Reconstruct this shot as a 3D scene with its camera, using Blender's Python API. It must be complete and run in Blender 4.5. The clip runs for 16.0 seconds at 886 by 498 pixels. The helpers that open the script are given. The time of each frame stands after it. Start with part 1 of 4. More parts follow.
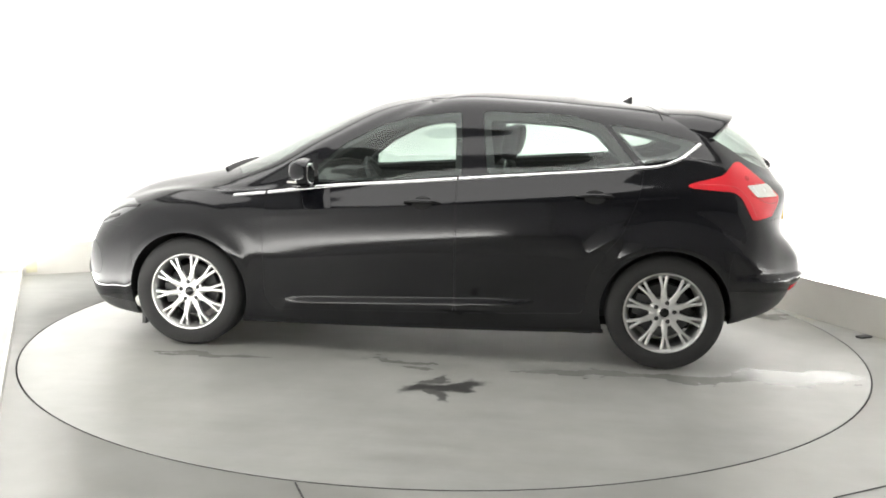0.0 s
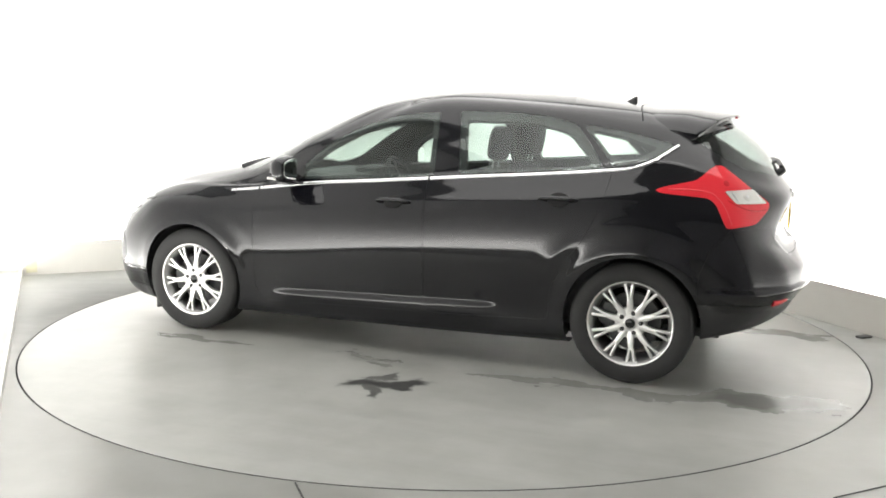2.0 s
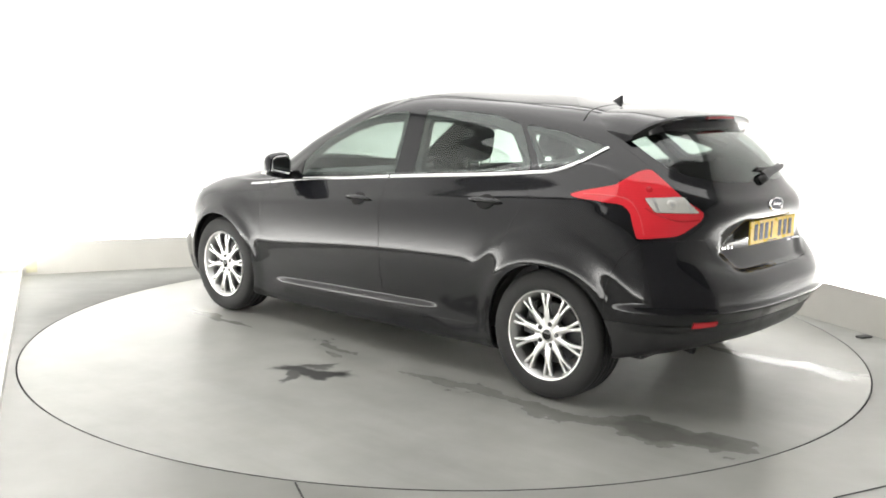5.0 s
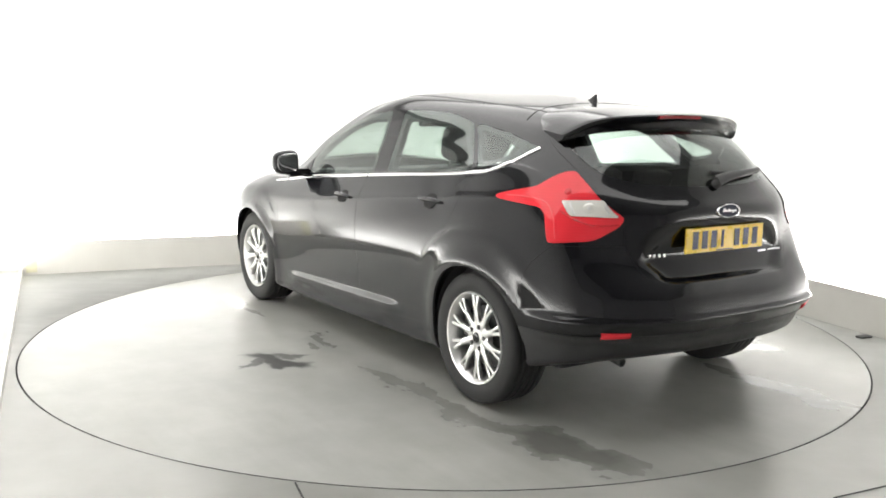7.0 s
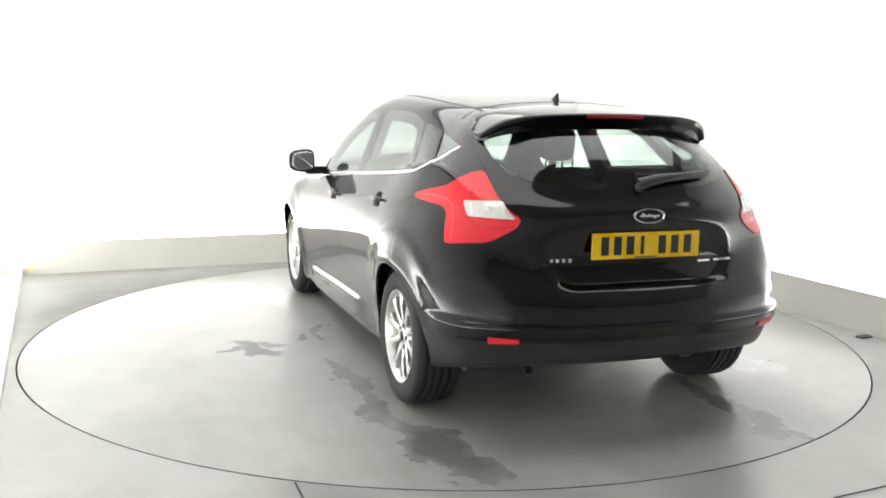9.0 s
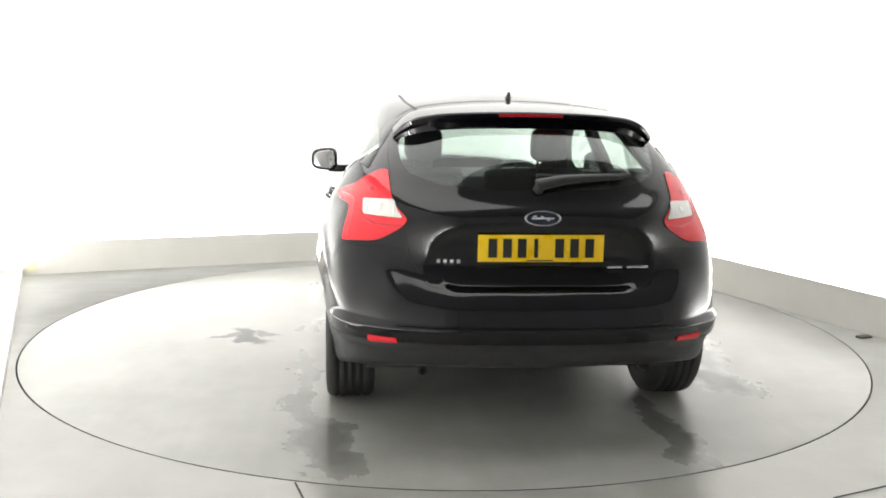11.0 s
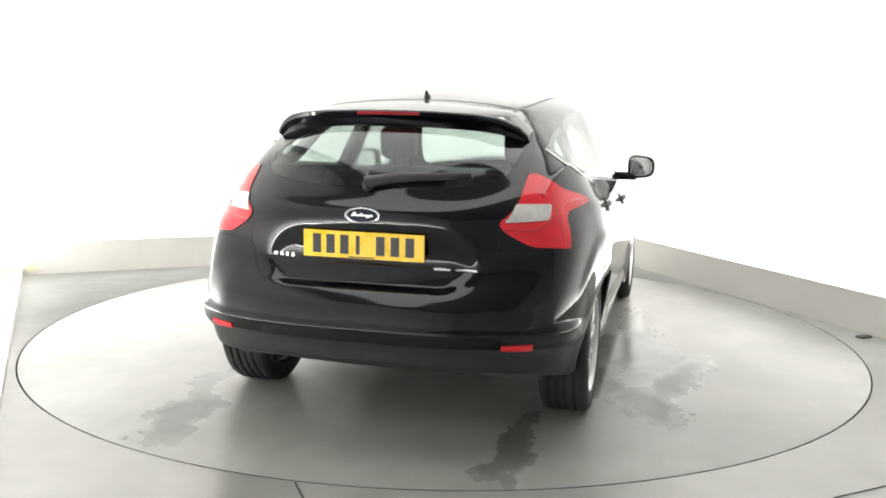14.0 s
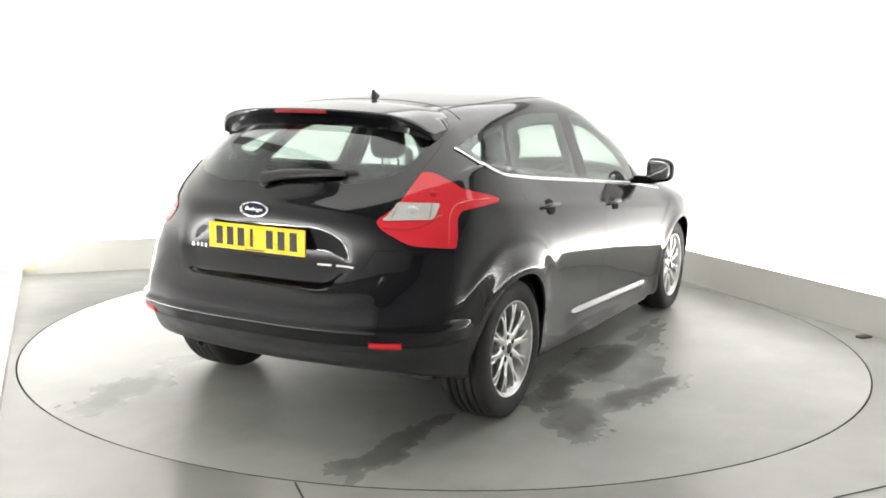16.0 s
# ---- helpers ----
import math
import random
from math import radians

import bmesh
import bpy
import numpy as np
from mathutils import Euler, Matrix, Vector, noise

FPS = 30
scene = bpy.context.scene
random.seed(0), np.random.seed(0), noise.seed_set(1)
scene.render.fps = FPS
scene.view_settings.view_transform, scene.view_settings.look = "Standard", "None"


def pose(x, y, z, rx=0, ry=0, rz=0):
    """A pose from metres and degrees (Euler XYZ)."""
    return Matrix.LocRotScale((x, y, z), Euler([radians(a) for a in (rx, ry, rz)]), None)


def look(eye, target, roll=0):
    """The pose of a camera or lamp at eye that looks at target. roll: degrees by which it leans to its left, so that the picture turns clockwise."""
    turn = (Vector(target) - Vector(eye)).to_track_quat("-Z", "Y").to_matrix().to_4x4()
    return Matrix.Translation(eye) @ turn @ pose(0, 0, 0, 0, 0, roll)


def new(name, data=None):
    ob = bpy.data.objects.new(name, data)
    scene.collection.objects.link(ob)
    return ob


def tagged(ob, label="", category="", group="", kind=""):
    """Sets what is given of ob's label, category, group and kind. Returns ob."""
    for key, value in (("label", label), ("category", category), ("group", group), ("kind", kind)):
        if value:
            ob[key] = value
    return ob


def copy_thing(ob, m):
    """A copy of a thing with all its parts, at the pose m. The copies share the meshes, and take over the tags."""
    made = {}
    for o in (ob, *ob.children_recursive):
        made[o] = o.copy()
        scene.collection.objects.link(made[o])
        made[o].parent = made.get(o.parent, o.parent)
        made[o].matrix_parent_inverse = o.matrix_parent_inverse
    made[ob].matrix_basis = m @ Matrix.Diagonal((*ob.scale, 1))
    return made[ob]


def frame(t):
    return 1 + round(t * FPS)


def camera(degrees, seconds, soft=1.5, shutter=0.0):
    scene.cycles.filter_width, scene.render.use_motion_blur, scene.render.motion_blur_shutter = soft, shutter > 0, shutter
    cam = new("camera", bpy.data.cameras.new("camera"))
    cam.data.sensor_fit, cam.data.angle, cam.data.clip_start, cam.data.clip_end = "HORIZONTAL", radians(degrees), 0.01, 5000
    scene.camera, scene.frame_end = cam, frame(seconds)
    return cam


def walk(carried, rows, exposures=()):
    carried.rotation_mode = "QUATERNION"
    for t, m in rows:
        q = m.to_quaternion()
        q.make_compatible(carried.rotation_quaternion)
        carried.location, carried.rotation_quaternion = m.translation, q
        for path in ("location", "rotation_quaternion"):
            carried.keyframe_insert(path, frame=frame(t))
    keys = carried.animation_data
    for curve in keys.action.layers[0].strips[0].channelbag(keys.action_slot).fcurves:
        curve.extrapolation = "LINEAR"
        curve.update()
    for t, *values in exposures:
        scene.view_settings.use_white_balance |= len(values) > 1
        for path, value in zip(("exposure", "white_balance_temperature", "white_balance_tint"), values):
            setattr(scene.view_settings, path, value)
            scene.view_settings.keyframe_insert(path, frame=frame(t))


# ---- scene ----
DEG_FOV = 51.86
EYE = Vector((0.0, -5.627, 1.396))
AIM = EYE + Vector((-0.0031, 0.9878, -0.1556))
cam = camera(DEG_FOV, 16.0, soft=1.8)
walk(cam, [(0.0, look(EYE, AIM, 1.026)), (16.0, look(EYE, AIM, 1.026))])

# the turntable: angle at the start and turn per second, in degrees
TURN_START, TURN_RATE = 172.71, -6.973
TABLE_R = 2.46
CAR_X, CAR_Y = 0.0465, -0.1814

# ---- world and lamps ----
world = bpy.data.worlds.new("studio_world")
scene.world = world
world.use_nodes = True
world.node_tree.nodes["Background"].inputs[0].default_value = (0.9, 0.95, 1.0, 1)
world.node_tree.nodes["Background"].inputs[1].default_value = 0.05

ROOM_YAW = 23.3
U0, U1, V0, V1, CEIL = -2.50, 2.50, -5.75, 2.70, 3.3


def room(u, v, z=0.0):
    """A place in the studio from its own axes: u across, v along."""
    c, s = math.cos(radians(ROOM_YAW)), math.sin(radians(ROOM_YAW))
    return Vector((c * u - s * v, s * u + c * v, z))


def area_lamp(name, u, v, z, size_u, size_v, watts, aim=None, colour=(1, 0.985, 0.96)):
    data = bpy.data.lights.new(name, "AREA")
    data.shape, data.size, data.size_y, data.energy, data.color = "RECTANGLE", size_u, size_v, watts, colour
    ob = new(name, data)
    ob.matrix_world = Matrix.Translation(room(u, v, z)) @ pose(0, 0, 0, 0, 0, ROOM_YAW) @ (aim or Matrix())
    return ob


# a lamp panel overhead, and strips behind the skirting boards that wash the walls from below
TROUGH = 0.24
area_lamp("ceiling_lamp", 0, 0.1, CEIL - 0.05, 4.7, 4.9, 170)
area_lamp("trough_lamp", 0, V1 + 0.10, 0.17, 4.9, 0.08, 105, pose(0, 0, 0, 166, 0, 0))
area_lamp("trough_lamp", U1 + 0.10, -1.0, 0.17, 0.08, 7.2, 122, pose(0, 0, 0, 0, -166, 0))
area_lamp("trough_lamp", U0 - 0.10, -1.0, 0.025, 0.08, 7.2, 122, pose(0, 0, 0, 0, 166, 0))


# ---- materials ----
def material(name, colour=(0.5, 0.5, 0.5), rough=0.5, metal=0.0, **more):
    m = bpy.data.materials.new(name)
    m.use_nodes = True
    b = m.node_tree.nodes["Principled BSDF"]
    b.inputs["Base Color"].default_value = (*colour, 1)
    b.inputs["Roughness"].default_value = rough
    b.inputs["Metallic"].default_value = metal
    for key, value in more.items():
        b.inputs[key.replace("_", " ").title().replace("Ior", "IOR")].default_value = value
    return m


def node(m, kind, **values):
    n = m.node_tree.nodes.new(kind)
    for key, value in values.items():
        k = key.replace("_", " ")
        for socket in n.inputs:
            if socket.name.lower() == k:
                socket.default_value = value
                break
    return n


def wire(m, a, out, b, inp):
    m.node_tree.links.new(a.outputs[out], b.inputs[inp])


def shader(m):
    return m.node_tree.nodes["Principled BSDF"]


def coords(m, scale=(1, 1, 1)):
    """Object coordinates, in metres."""
    t = m.node_tree.nodes.new("ShaderNodeTexCoord")
    p = m.node_tree.nodes.new("ShaderNodeMapping")
    p.inputs["Scale"].default_value = scale
    wire(m, t, "Object", p, "Vector")
    return p


def ramp(m, source, out, a, b, ca, cb):
    r = m.node_tree.nodes.new("ShaderNodeValToRGB")
    r.color_ramp.elements[0].position, r.color_ramp.elements[1].position = a, b
    r.color_ramp.elements[0].color = (*ca, 1) if len(ca) == 3 else ca
    r.color_ramp.elements[1].color = (*cb, 1) if len(cb) == 3 else cb
    wire(m, source, out, r, "Fac")
    return r


def grained(name, colour, spread, rough, scale=8.0, fine=220.0, bump=0.15, metal=0.0, rough_spread=0.08):
    """A surface with broad blotches, fine grain and slight relief."""
    m = material(name, colour, rough, metal)
    p = coords(m)
    broad = node(m, "ShaderNodeTexNoise", scale=scale, detail=5.0, roughness=0.6)
    grain = node(m, "ShaderNodeTexNoise", scale=fine, detail=3.0)
    wire(m, p, "Vector", broad, "Vector")
    wire(m, p, "Vector", grain, "Vector")
    lo = [max(0, c - spread) for c in colour]
    hi = [min(1, c + spread) for c in colour]
    r = ramp(m, broad, "Fac", 0.3, 0.7, lo, hi)
    wire(m, r, "Color", shader(m), "Base Color")
    rr = ramp(m, broad, "Fac", 0.3, 0.7, [rough - rough_spread] * 3, [rough + rough_spread] * 3)
    wire(m, rr, "Color", shader(m), "Roughness")
    b = node(m, "ShaderNodeBump", strength=bump, distance=0.002)
    wire(m, grain, "Fac", b, "Height")
    wire(m, b, "Normal", shader(m), "Normal")
    return m


WALL = grained("white_wall_paint", (0.88, 0.88, 0.87), 0.012, 0.6, 1.5, 90, 0.1)
SKIRT = grained("cream_skirting_paint", (0.68, 0.665, 0.62), 0.03, 0.5, 3.0, 60, 0.15)
DOOR_GREY = grained("grey_shutter", (0.33, 0.33, 0.335), 0.01, 0.55, 2.0, 90, 0.1)
CEILING = grained("dark_grey_ceiling_paint", (0.14, 0.14, 0.14), 0.01, 0.7, 2.0, 90, 0.1)
# ---- mesh helpers ----
def mesh_of(name, bm, mat, smooth=None):
    me = bpy.data.meshes.new(name)
    bmesh.ops.recalc_face_normals(bm, faces=bm.faces) if smooth != "keep" else None
    bm.to_mesh(me)
    bm.free()
    for m in (mat if isinstance(mat, (list, tuple)) else [mat]):
        me.materials.append(m)
    if smooth:
        me.polygons.foreach_set("use_smooth", [True] * len(me.polygons))
        if smooth not in (True, "keep"):
            me.set_sharp_from_angle(angle=radians(smooth))
    return me


def thing(name, bm=None, mat=None, label="", category="", group="", kind="", smooth=None, at=None):
    ob = new(name, mesh_of(name, bm, mat, smooth) if bm else None)
    if at is not None:
        ob.matrix_world = at
    return tagged(ob, label, category, group, kind)


def part(name, bm, mat, parent, label="", smooth=None, at=None):
    ob = new(name, mesh_of(name, bm, mat, smooth))
    ob.parent = parent
    if at is not None:
        ob.matrix_basis = at
    return tagged(ob, label)


def box(bm, lo, hi, bevel=0.0, m=None):
    r = bmesh.ops.create_cube(bm, size=1.0)
    vs = r["verts"]
    c = [(a + b) / 2 for a, b in zip(lo, hi)]
    d = [abs(b - a) for a, b in zip(lo, hi)]
    for v in vs:
        v.co = Vector([c[k] + v.co[k] * d[k] for k in range(3)])
    if bevel:
        es = list({e for v in vs for e in v.link_edges})
        r = bmesh.ops.bevel(bm, geom=es, offset=bevel, segments=2, affect="EDGES", profile=0.6)
        vs = list({v for f in r["faces"] for v in f.verts} | {v for v in vs if v.is_valid})
    if m is not None:
        bmesh.ops.transform(bm, matrix=m, verts=[v for v in vs if v.is_valid])
    return bm


def ring_lathe(bm, profile, steps=48, closed=False, axis="Y", m=None):
    """Turns a profile of (radius, along) about an axis."""
    rings = []
    for k in range(steps):
        a = 2 * math.pi * k / steps
        ring = []
        for r, h in profile:
            p = Vector((r * math.cos(a), h, r * math.sin(a))) if axis == "Y" else Vector((r * math.cos(a), r * math.sin(a), h))
            ring.append(bm.verts.new(m @ p if m else p))
        rings.append(ring)
    n = len(profile)
    for k in range(steps):
        a, b = rings[k], rings[(k + 1) % steps]
        for j in range(n if closed else n - 1):
            bm.faces.new((a[j], a[(j + 1) % n], b[(j + 1) % n], b[j]))
    return bm


# ---- the studio ----
ROOM = Matrix.Rotation(radians(ROOM_YAW), 4, "Z")


def wall(name, lo, hi, mat, label):
    return thing(name, box(bmesh.new(), lo, hi), mat, label, "wall", kind="structure", at=ROOM.copy())


T, G = 0.12, TROUGH
wall("wall_north", (U0 - G - T, V1 + G, -0.2), (U1 + G + T, V1 + G + T, CEIL), WALL, "white painted studio wall washed with light from below")
wall("wall_east", (U1 + G, V0, -0.2), (U1 + G + T, V1 + G, CEIL), WALL, "white painted studio side wall washed with light")
wall("wall_west", (U0 - G - T, V0, -0.2), (U0 - G, V1 + G, CEIL), WALL, "white painted studio side wall washed with light")
wall("wall_south", (U0 - G - T, V0 - T, -0.2), (U1 + G + T, V0, CEIL), DOOR_GREY, "pale grey shuttered entrance wall of the studio")
wall("ceiling", (U0 - G - T, V0 - T, CEIL), (U1 + G + T, V1 + G + T, CEIL + 0.1), CEILING, "dark grey painted studio ceiling")
for name, lo, hi in (("skirting_north", (U0 + 0.002, V1, 0), (U1 - 0.002, V1 + 0.018, 0.262)),
                     ("skirting_east", (U1, V0 + 0.02, 0), (U1 + 0.018, V1 + 0.018, 0.262)),
                     ("skirting_west", (U0 - 0.018, V0 + 0.02, 0), (U0, V1 + 0.018, 0.06))):
    thing(name, box(bmesh.new(), lo, hi, 0.003), SKIRT, "cream painted skirting board standing before the studio wall", "skirting board", kind="structure", at=ROOM.copy())

TAPE = grained("pale_yellow_tape", (0.66, 0.64, 0.46), 0.04, 0.6, 20, 200, 0.1)
thing("tape_mark", box(bmesh.new(), (U0 + 0.025, V1 - 0.003, 0.02), (U0 + 0.105, V1 + 0.002, 0.255), 0.001), TAPE, "faded yellow tape mark on the skirting board", "tape", at=ROOM.copy())
BRACKET = grained("dark_bracket_steel", (0.08, 0.08, 0.08), 0.02, 0.5)
thing("floor_bracket", box(bmesh.new(), (2.36, -1.10, 0.0), (2.46, -1.055, 0.014), 0.004), BRACKET, "small dark metal bracket on the floor by the wall", "bracket", at=ROOM.copy())


# ---- floor and turntable ----
def stained_floor(name, colour, wet_shade_blots, oil_blots, rough=0.34):
    """Painted concrete, blots as (x, y, turn, length, width, depth): wet and painted shade ones are glossy and darker,
    oil is matt and near black.
    """
    m = material(name, colour, rough)
    p = coords(m)
    big = node(m, "ShaderNodeTexNoise", scale=1.3, detail=6.0, roughness=0.6)
    mid = node(m, "ShaderNodeTexNoise", scale=4.5, detail=4.0, roughness=0.55)
    ragged = node(m, "ShaderNodeTexNoise", scale=17.0, detail=4.0, roughness=0.6)
    fine = node(m, "ShaderNodeTexNoise", scale=140.0, detail=3.0)
    mop = node(m, "ShaderNodeTexNoise", scale=1.0, detail=5.0, roughness=0.6)
    for n in (big, mid, ragged, fine):
        wire(m, p, "Vector", n, "Vector")
    wire(m, coords(m, (1.2, 9.0, 1)), "Vector", mop, "Vector")

    def warped(source, reach, base, out):
        w = node(m, "ShaderNodeVectorMath")
        w.operation = "MULTIPLY_ADD"
        wire(m, source, "Color", w, 0)
        w.inputs[1].default_value = (reach, reach, 0)
        wire(m, base, out, w, 2)
        return w

    warp = warped(ragged, 0.06, warped(mid, 0.36, p, "Vector"), "Vector")

    def blot_mask(blots, hard):
        total, out = None, "Color"
        for x, y, turn, length, width, depth in blots:
            q = m.node_tree.nodes.new("ShaderNodeMapping")
            q.vector_type = "TEXTURE"
            q.inputs["Location"].default_value = (x + 0.21, y + 0.21, 0)
            q.inputs["Rotation"].default_value = (0, 0, radians(turn))
            q.inputs["Scale"].default_value = (length, width, 1)
            wire(m, warp, "Vector", q, "Vector")
            g = m.node_tree.nodes.new("ShaderNodeTexGradient")
            g.gradient_type = "SPHERICAL"
            wire(m, q, "Vector", g, "Vector")
            r = ramp(m, g, "Fac", 0.0, hard, (0, 0, 0), (depth, depth, depth))
            if total is None:
                total = r
            else:
                mix = node(m, "ShaderNodeMath")
                mix.operation = "MAXIMUM"
                wire(m, total, out, mix, 0)
                wire(m, r, "Color", mix, 1)
                total, out = mix, "Value"
        return total, out

    def blended(kind, fac, fac_out, a, a_out, b):
        x = m.node_tree.nodes.new("ShaderNodeMix")
        x.data_type, x.blend_type = "RGBA", kind
        if fac is None:
            x.inputs[0].default_value = 1.0
        else:
            wire(m, fac, fac_out, x, 0)
        wire(m, a, a_out, x, 6)
        if isinstance(b, tuple):
            x.inputs[7].default_value = (*b, 1)
        else:
            wire(m, b, "Color", x, 7)
        return x

    base = ramp(m, big, "Fac", 0.32, 0.68, [c * 0.88 for c in colour], [c * 1.10 for c in colour])
    speck = ramp(m, mid, "Fac", 0.35, 0.7, (0.94, 0.94, 0.93), (1.03, 1.03, 1.03))
    wipe = ramp(m, mop, "Fac", 0.35, 0.7, (0.92, 0.915, 0.90), (1.04, 1.04, 1.04))
    tone = blended("MULTIPLY", None, "", blended("MULTIPLY", None, "", base, "Color", speck), 2, wipe)
    # wet marks and the painted shade strip share this mask
    wet, wet_out = blot_mask(wet_shade_blots, 0.60)
    tone = blended("MULTIPLY", wet, wet_out, tone, 2, (0.38, 0.38, 0.365))
    if oil_blots:
        oil, oil_out = blot_mask(oil_blots, 0.40)
        tone = blended("MIX", oil, oil_out, tone, 2, (0.030, 0.030, 0.029))
    wire(m, tone, 2, shader(m), "Base Color")
    dry = ramp(m, mop, "Fac", 0.3, 0.75, [rough - 0.05] * 3, [rough + 0.09] * 3)
    gloss = node(m, "ShaderNodeMath")
    gloss.operation = "MULTIPLY_ADD"
    wire(m, wet, wet_out, gloss, 0)
    gloss.inputs[1].default_value = -0.27
    wire(m, dry, "Color", gloss, 2)
    wire(m, gloss, "Value", shader(m), "Roughness")
    shader(m).inputs["Specular IOR Level"].default_value = 0.45
    b = node(m, "ShaderNodeBump", strength=0.05, distance=0.002)
    wire(m, fine, "Fac", b, "Height")
    wire(m, b, "Normal", shader(m), "Normal")
    return m


FLOOR_COLOUR = (0.375, 0.380, 0.358)
FLOOR = stained_floor("grey_floor_paint", FLOOR_COLOUR, [
    (2.35, -1.35, 20, 0.50, 0.07, 0.3), (2.55, -1.75, 35, 0.60, 0.06, 0.25), (2.2, -2.1, 10, 0.5, 0.05, 0.2),
    (-2.3, -0.15, 75, 0.25, 0.03, 0.25)], [])
# tyre tracks behind the rear wheels, a spill along the far side, faint smudges by the near doors; the strip at (0.55,
# -1.15) paints in the car's shadow
TABLE = stained_floor("grey_turntable_paint", FLOOR_COLOUR, [
    (-1.95, 0.70, 12, 0.52, 0.17, 0.85), (-1.45, 0.84, 5, 0.40, 0.10, 0.5), (-0.85, 0.85, -5, 0.55, 0.12, 0.35),
    (-1.92, -0.80, 2, 0.60, 0.13, 0.7), (-1.15, -1.35, 20, 0.36, 0.19, 1.0), (-0.62, -1.46, -14, 0.52, 0.16, 1.0),
    (-0.80, -1.07, 8, 0.48, 0.14, 0.95), (-0.15, -1.18, 10, 0.55, 0.33, 0.9), (0.55, -1.15, 5, 0.8, 0.14, 0.35),
    (0.14, 0.80, -8, 0.48, 0.09, 0.35), (1.2, 0.85, 0, 0.6, 0.08, 0.25)], [
    (-0.17, 1.21, 21, 0.26, 0.085, 0.95), (-0.10, 1.10, 62, 0.15, 0.045, 0.75), (-0.15, 1.33, -65, 0.12, 0.045, 0.8)])
# near-black walls of the turntable gap: its shade is put into the colour
PIT = grained("gap_shade_black", (0.03, 0.03, 0.03), 0.01, 0.7)


def floor_with_hole(radius, steps=128):
    bm = bmesh.new()
    inner, outer, low = [], [], []
    for k in range(steps):
        a = 2 * math.pi * k / steps
        d = Vector((math.cos(a), math.sin(a), 0))
        inner.append(bm.verts.new(d * radius))
        low.append(bm.verts.new(d * radius + Vector((0, 0, -0.10))))
        e = Vector((math.cos(a - radians(ROOM_YAW)), math.sin(a - radians(ROOM_YAW))))
        reach = min(((U1 if e.x > 0 else U0) * 1.13 / e.x) if abs(e.x) > 1e-6 else 99, ((V1 * 1.11 if e.y > 0 else V0 * 1.02) / e.y) if abs(e.y) > 1e-6 else 99)
        outer.append(bm.verts.new(d * max(reach, radius + 0.02)))
    for k in range(steps):
        n = (k + 1) % steps
        bm.faces.new((inner[k], outer[k], outer[n], inner[n]))
        bm.faces.new((low[k], inner[k], inner[n], low[n]))
    bm.faces.new(list(reversed(low)))
    return bm


floor = thing("floor", floor_with_hole(TABLE_R + 0.006), FLOOR, "glossy grey painted concrete studio floor with wet streaks", "floor", kind="structure", smooth="keep")
pit_bm = ring_lathe(bmesh.new(), [(0.001, -0.092), (TABLE_R + 0.005, -0.092), (TABLE_R + 0.005, -0.0015)], 160, axis="Z")
thing("turntable_pit", pit_bm, PIT, "dark steel rim beneath the turntable gap", "pit", kind="structure")
bm = ring_lathe(bmesh.new(), [(0.0005, 0.0), (0.8, 0.0), (TABLE_R - 0.004, 0.0), (TABLE_R - 0.004, -0.028), (0.0005, -0.028)], 160, axis="Z")
table = thing("turntable", bm, TABLE, "round grey painted turntable with dark wet patches, flush with the floor", "turntable", smooth=20)
bm = ring_lathe(bmesh.new(), [(TABLE_R - 0.0036, -0.001), (TABLE_R - 0.0012, -0.003), (TABLE_R - 0.001, -0.03), (TABLE_R - 0.0036, -0.03)], 160, closed=True, axis="Z")
part("rim_band", bm, PIT, table, "dark steel band round the rim", smooth=30)
JOINT = grained("dark_joint", (0.05, 0.05, 0.048), 0.01, 0.7)
for a, b in (((-0.545, -2.415), (-0.40, -2.80)), ((1.44, -2.46), (2.05, -2.17))):
    a, b = Vector((*a, 0)), Vector((*b, 0))
    d = b - a
    m = Matrix.Translation((a + b) / 2) @ Matrix.Rotation(math.atan2(d.y, d.x), 4, "Z")
    thing("floor_joint", box(bmesh.new(), (-d.length / 2, -0.004, -0.01), (d.length / 2, 0.004, 0.0015)), JOINT, "thin dark joint cut in the floor paint", "floor joint", kind="structure", at=m)


# ---- the car: materials ----
from mathutils.kdtree import KDTree

def car_paint():
    m = material("black_car_paint", (0.006, 0.006, 0.007), 0.45, 0.0, coat_weight=1.0, coat_roughness=0.03, coat_ior=1.50)
    shader(m).inputs["Specular IOR Level"].default_value = 0.05
    p = coords(m)
    n = node(m, "ShaderNodeTexNoise", scale=900.0, detail=1.0)
    wire(m, p, "Vector", n, "Vector")
    r = ramp(m, n, "Fac", 0.45, 0.75, (0.0020, 0.0022, 0.0036), (0.0050, 0.0054, 0.0080))
    wire(m, r, "Color", shader(m), "Base Color")
    film = node(m, "ShaderNodeTexNoise", scale=6.0, detail=4.0)
    wire(m, p, "Vector", film, "Vector")
    k = ramp(m, film, "Fac", 0.3, 0.7, (0.035, 0.035, 0.035), (0.075, 0.075, 0.075))
    wire(m, k, "Color", shader(m), "Coat Roughness")
    return m


def glass_material(name, colour, rough=0.0):
    return material(name, colour, rough, 0.0, transmission_weight=1.0, ior=1.45)


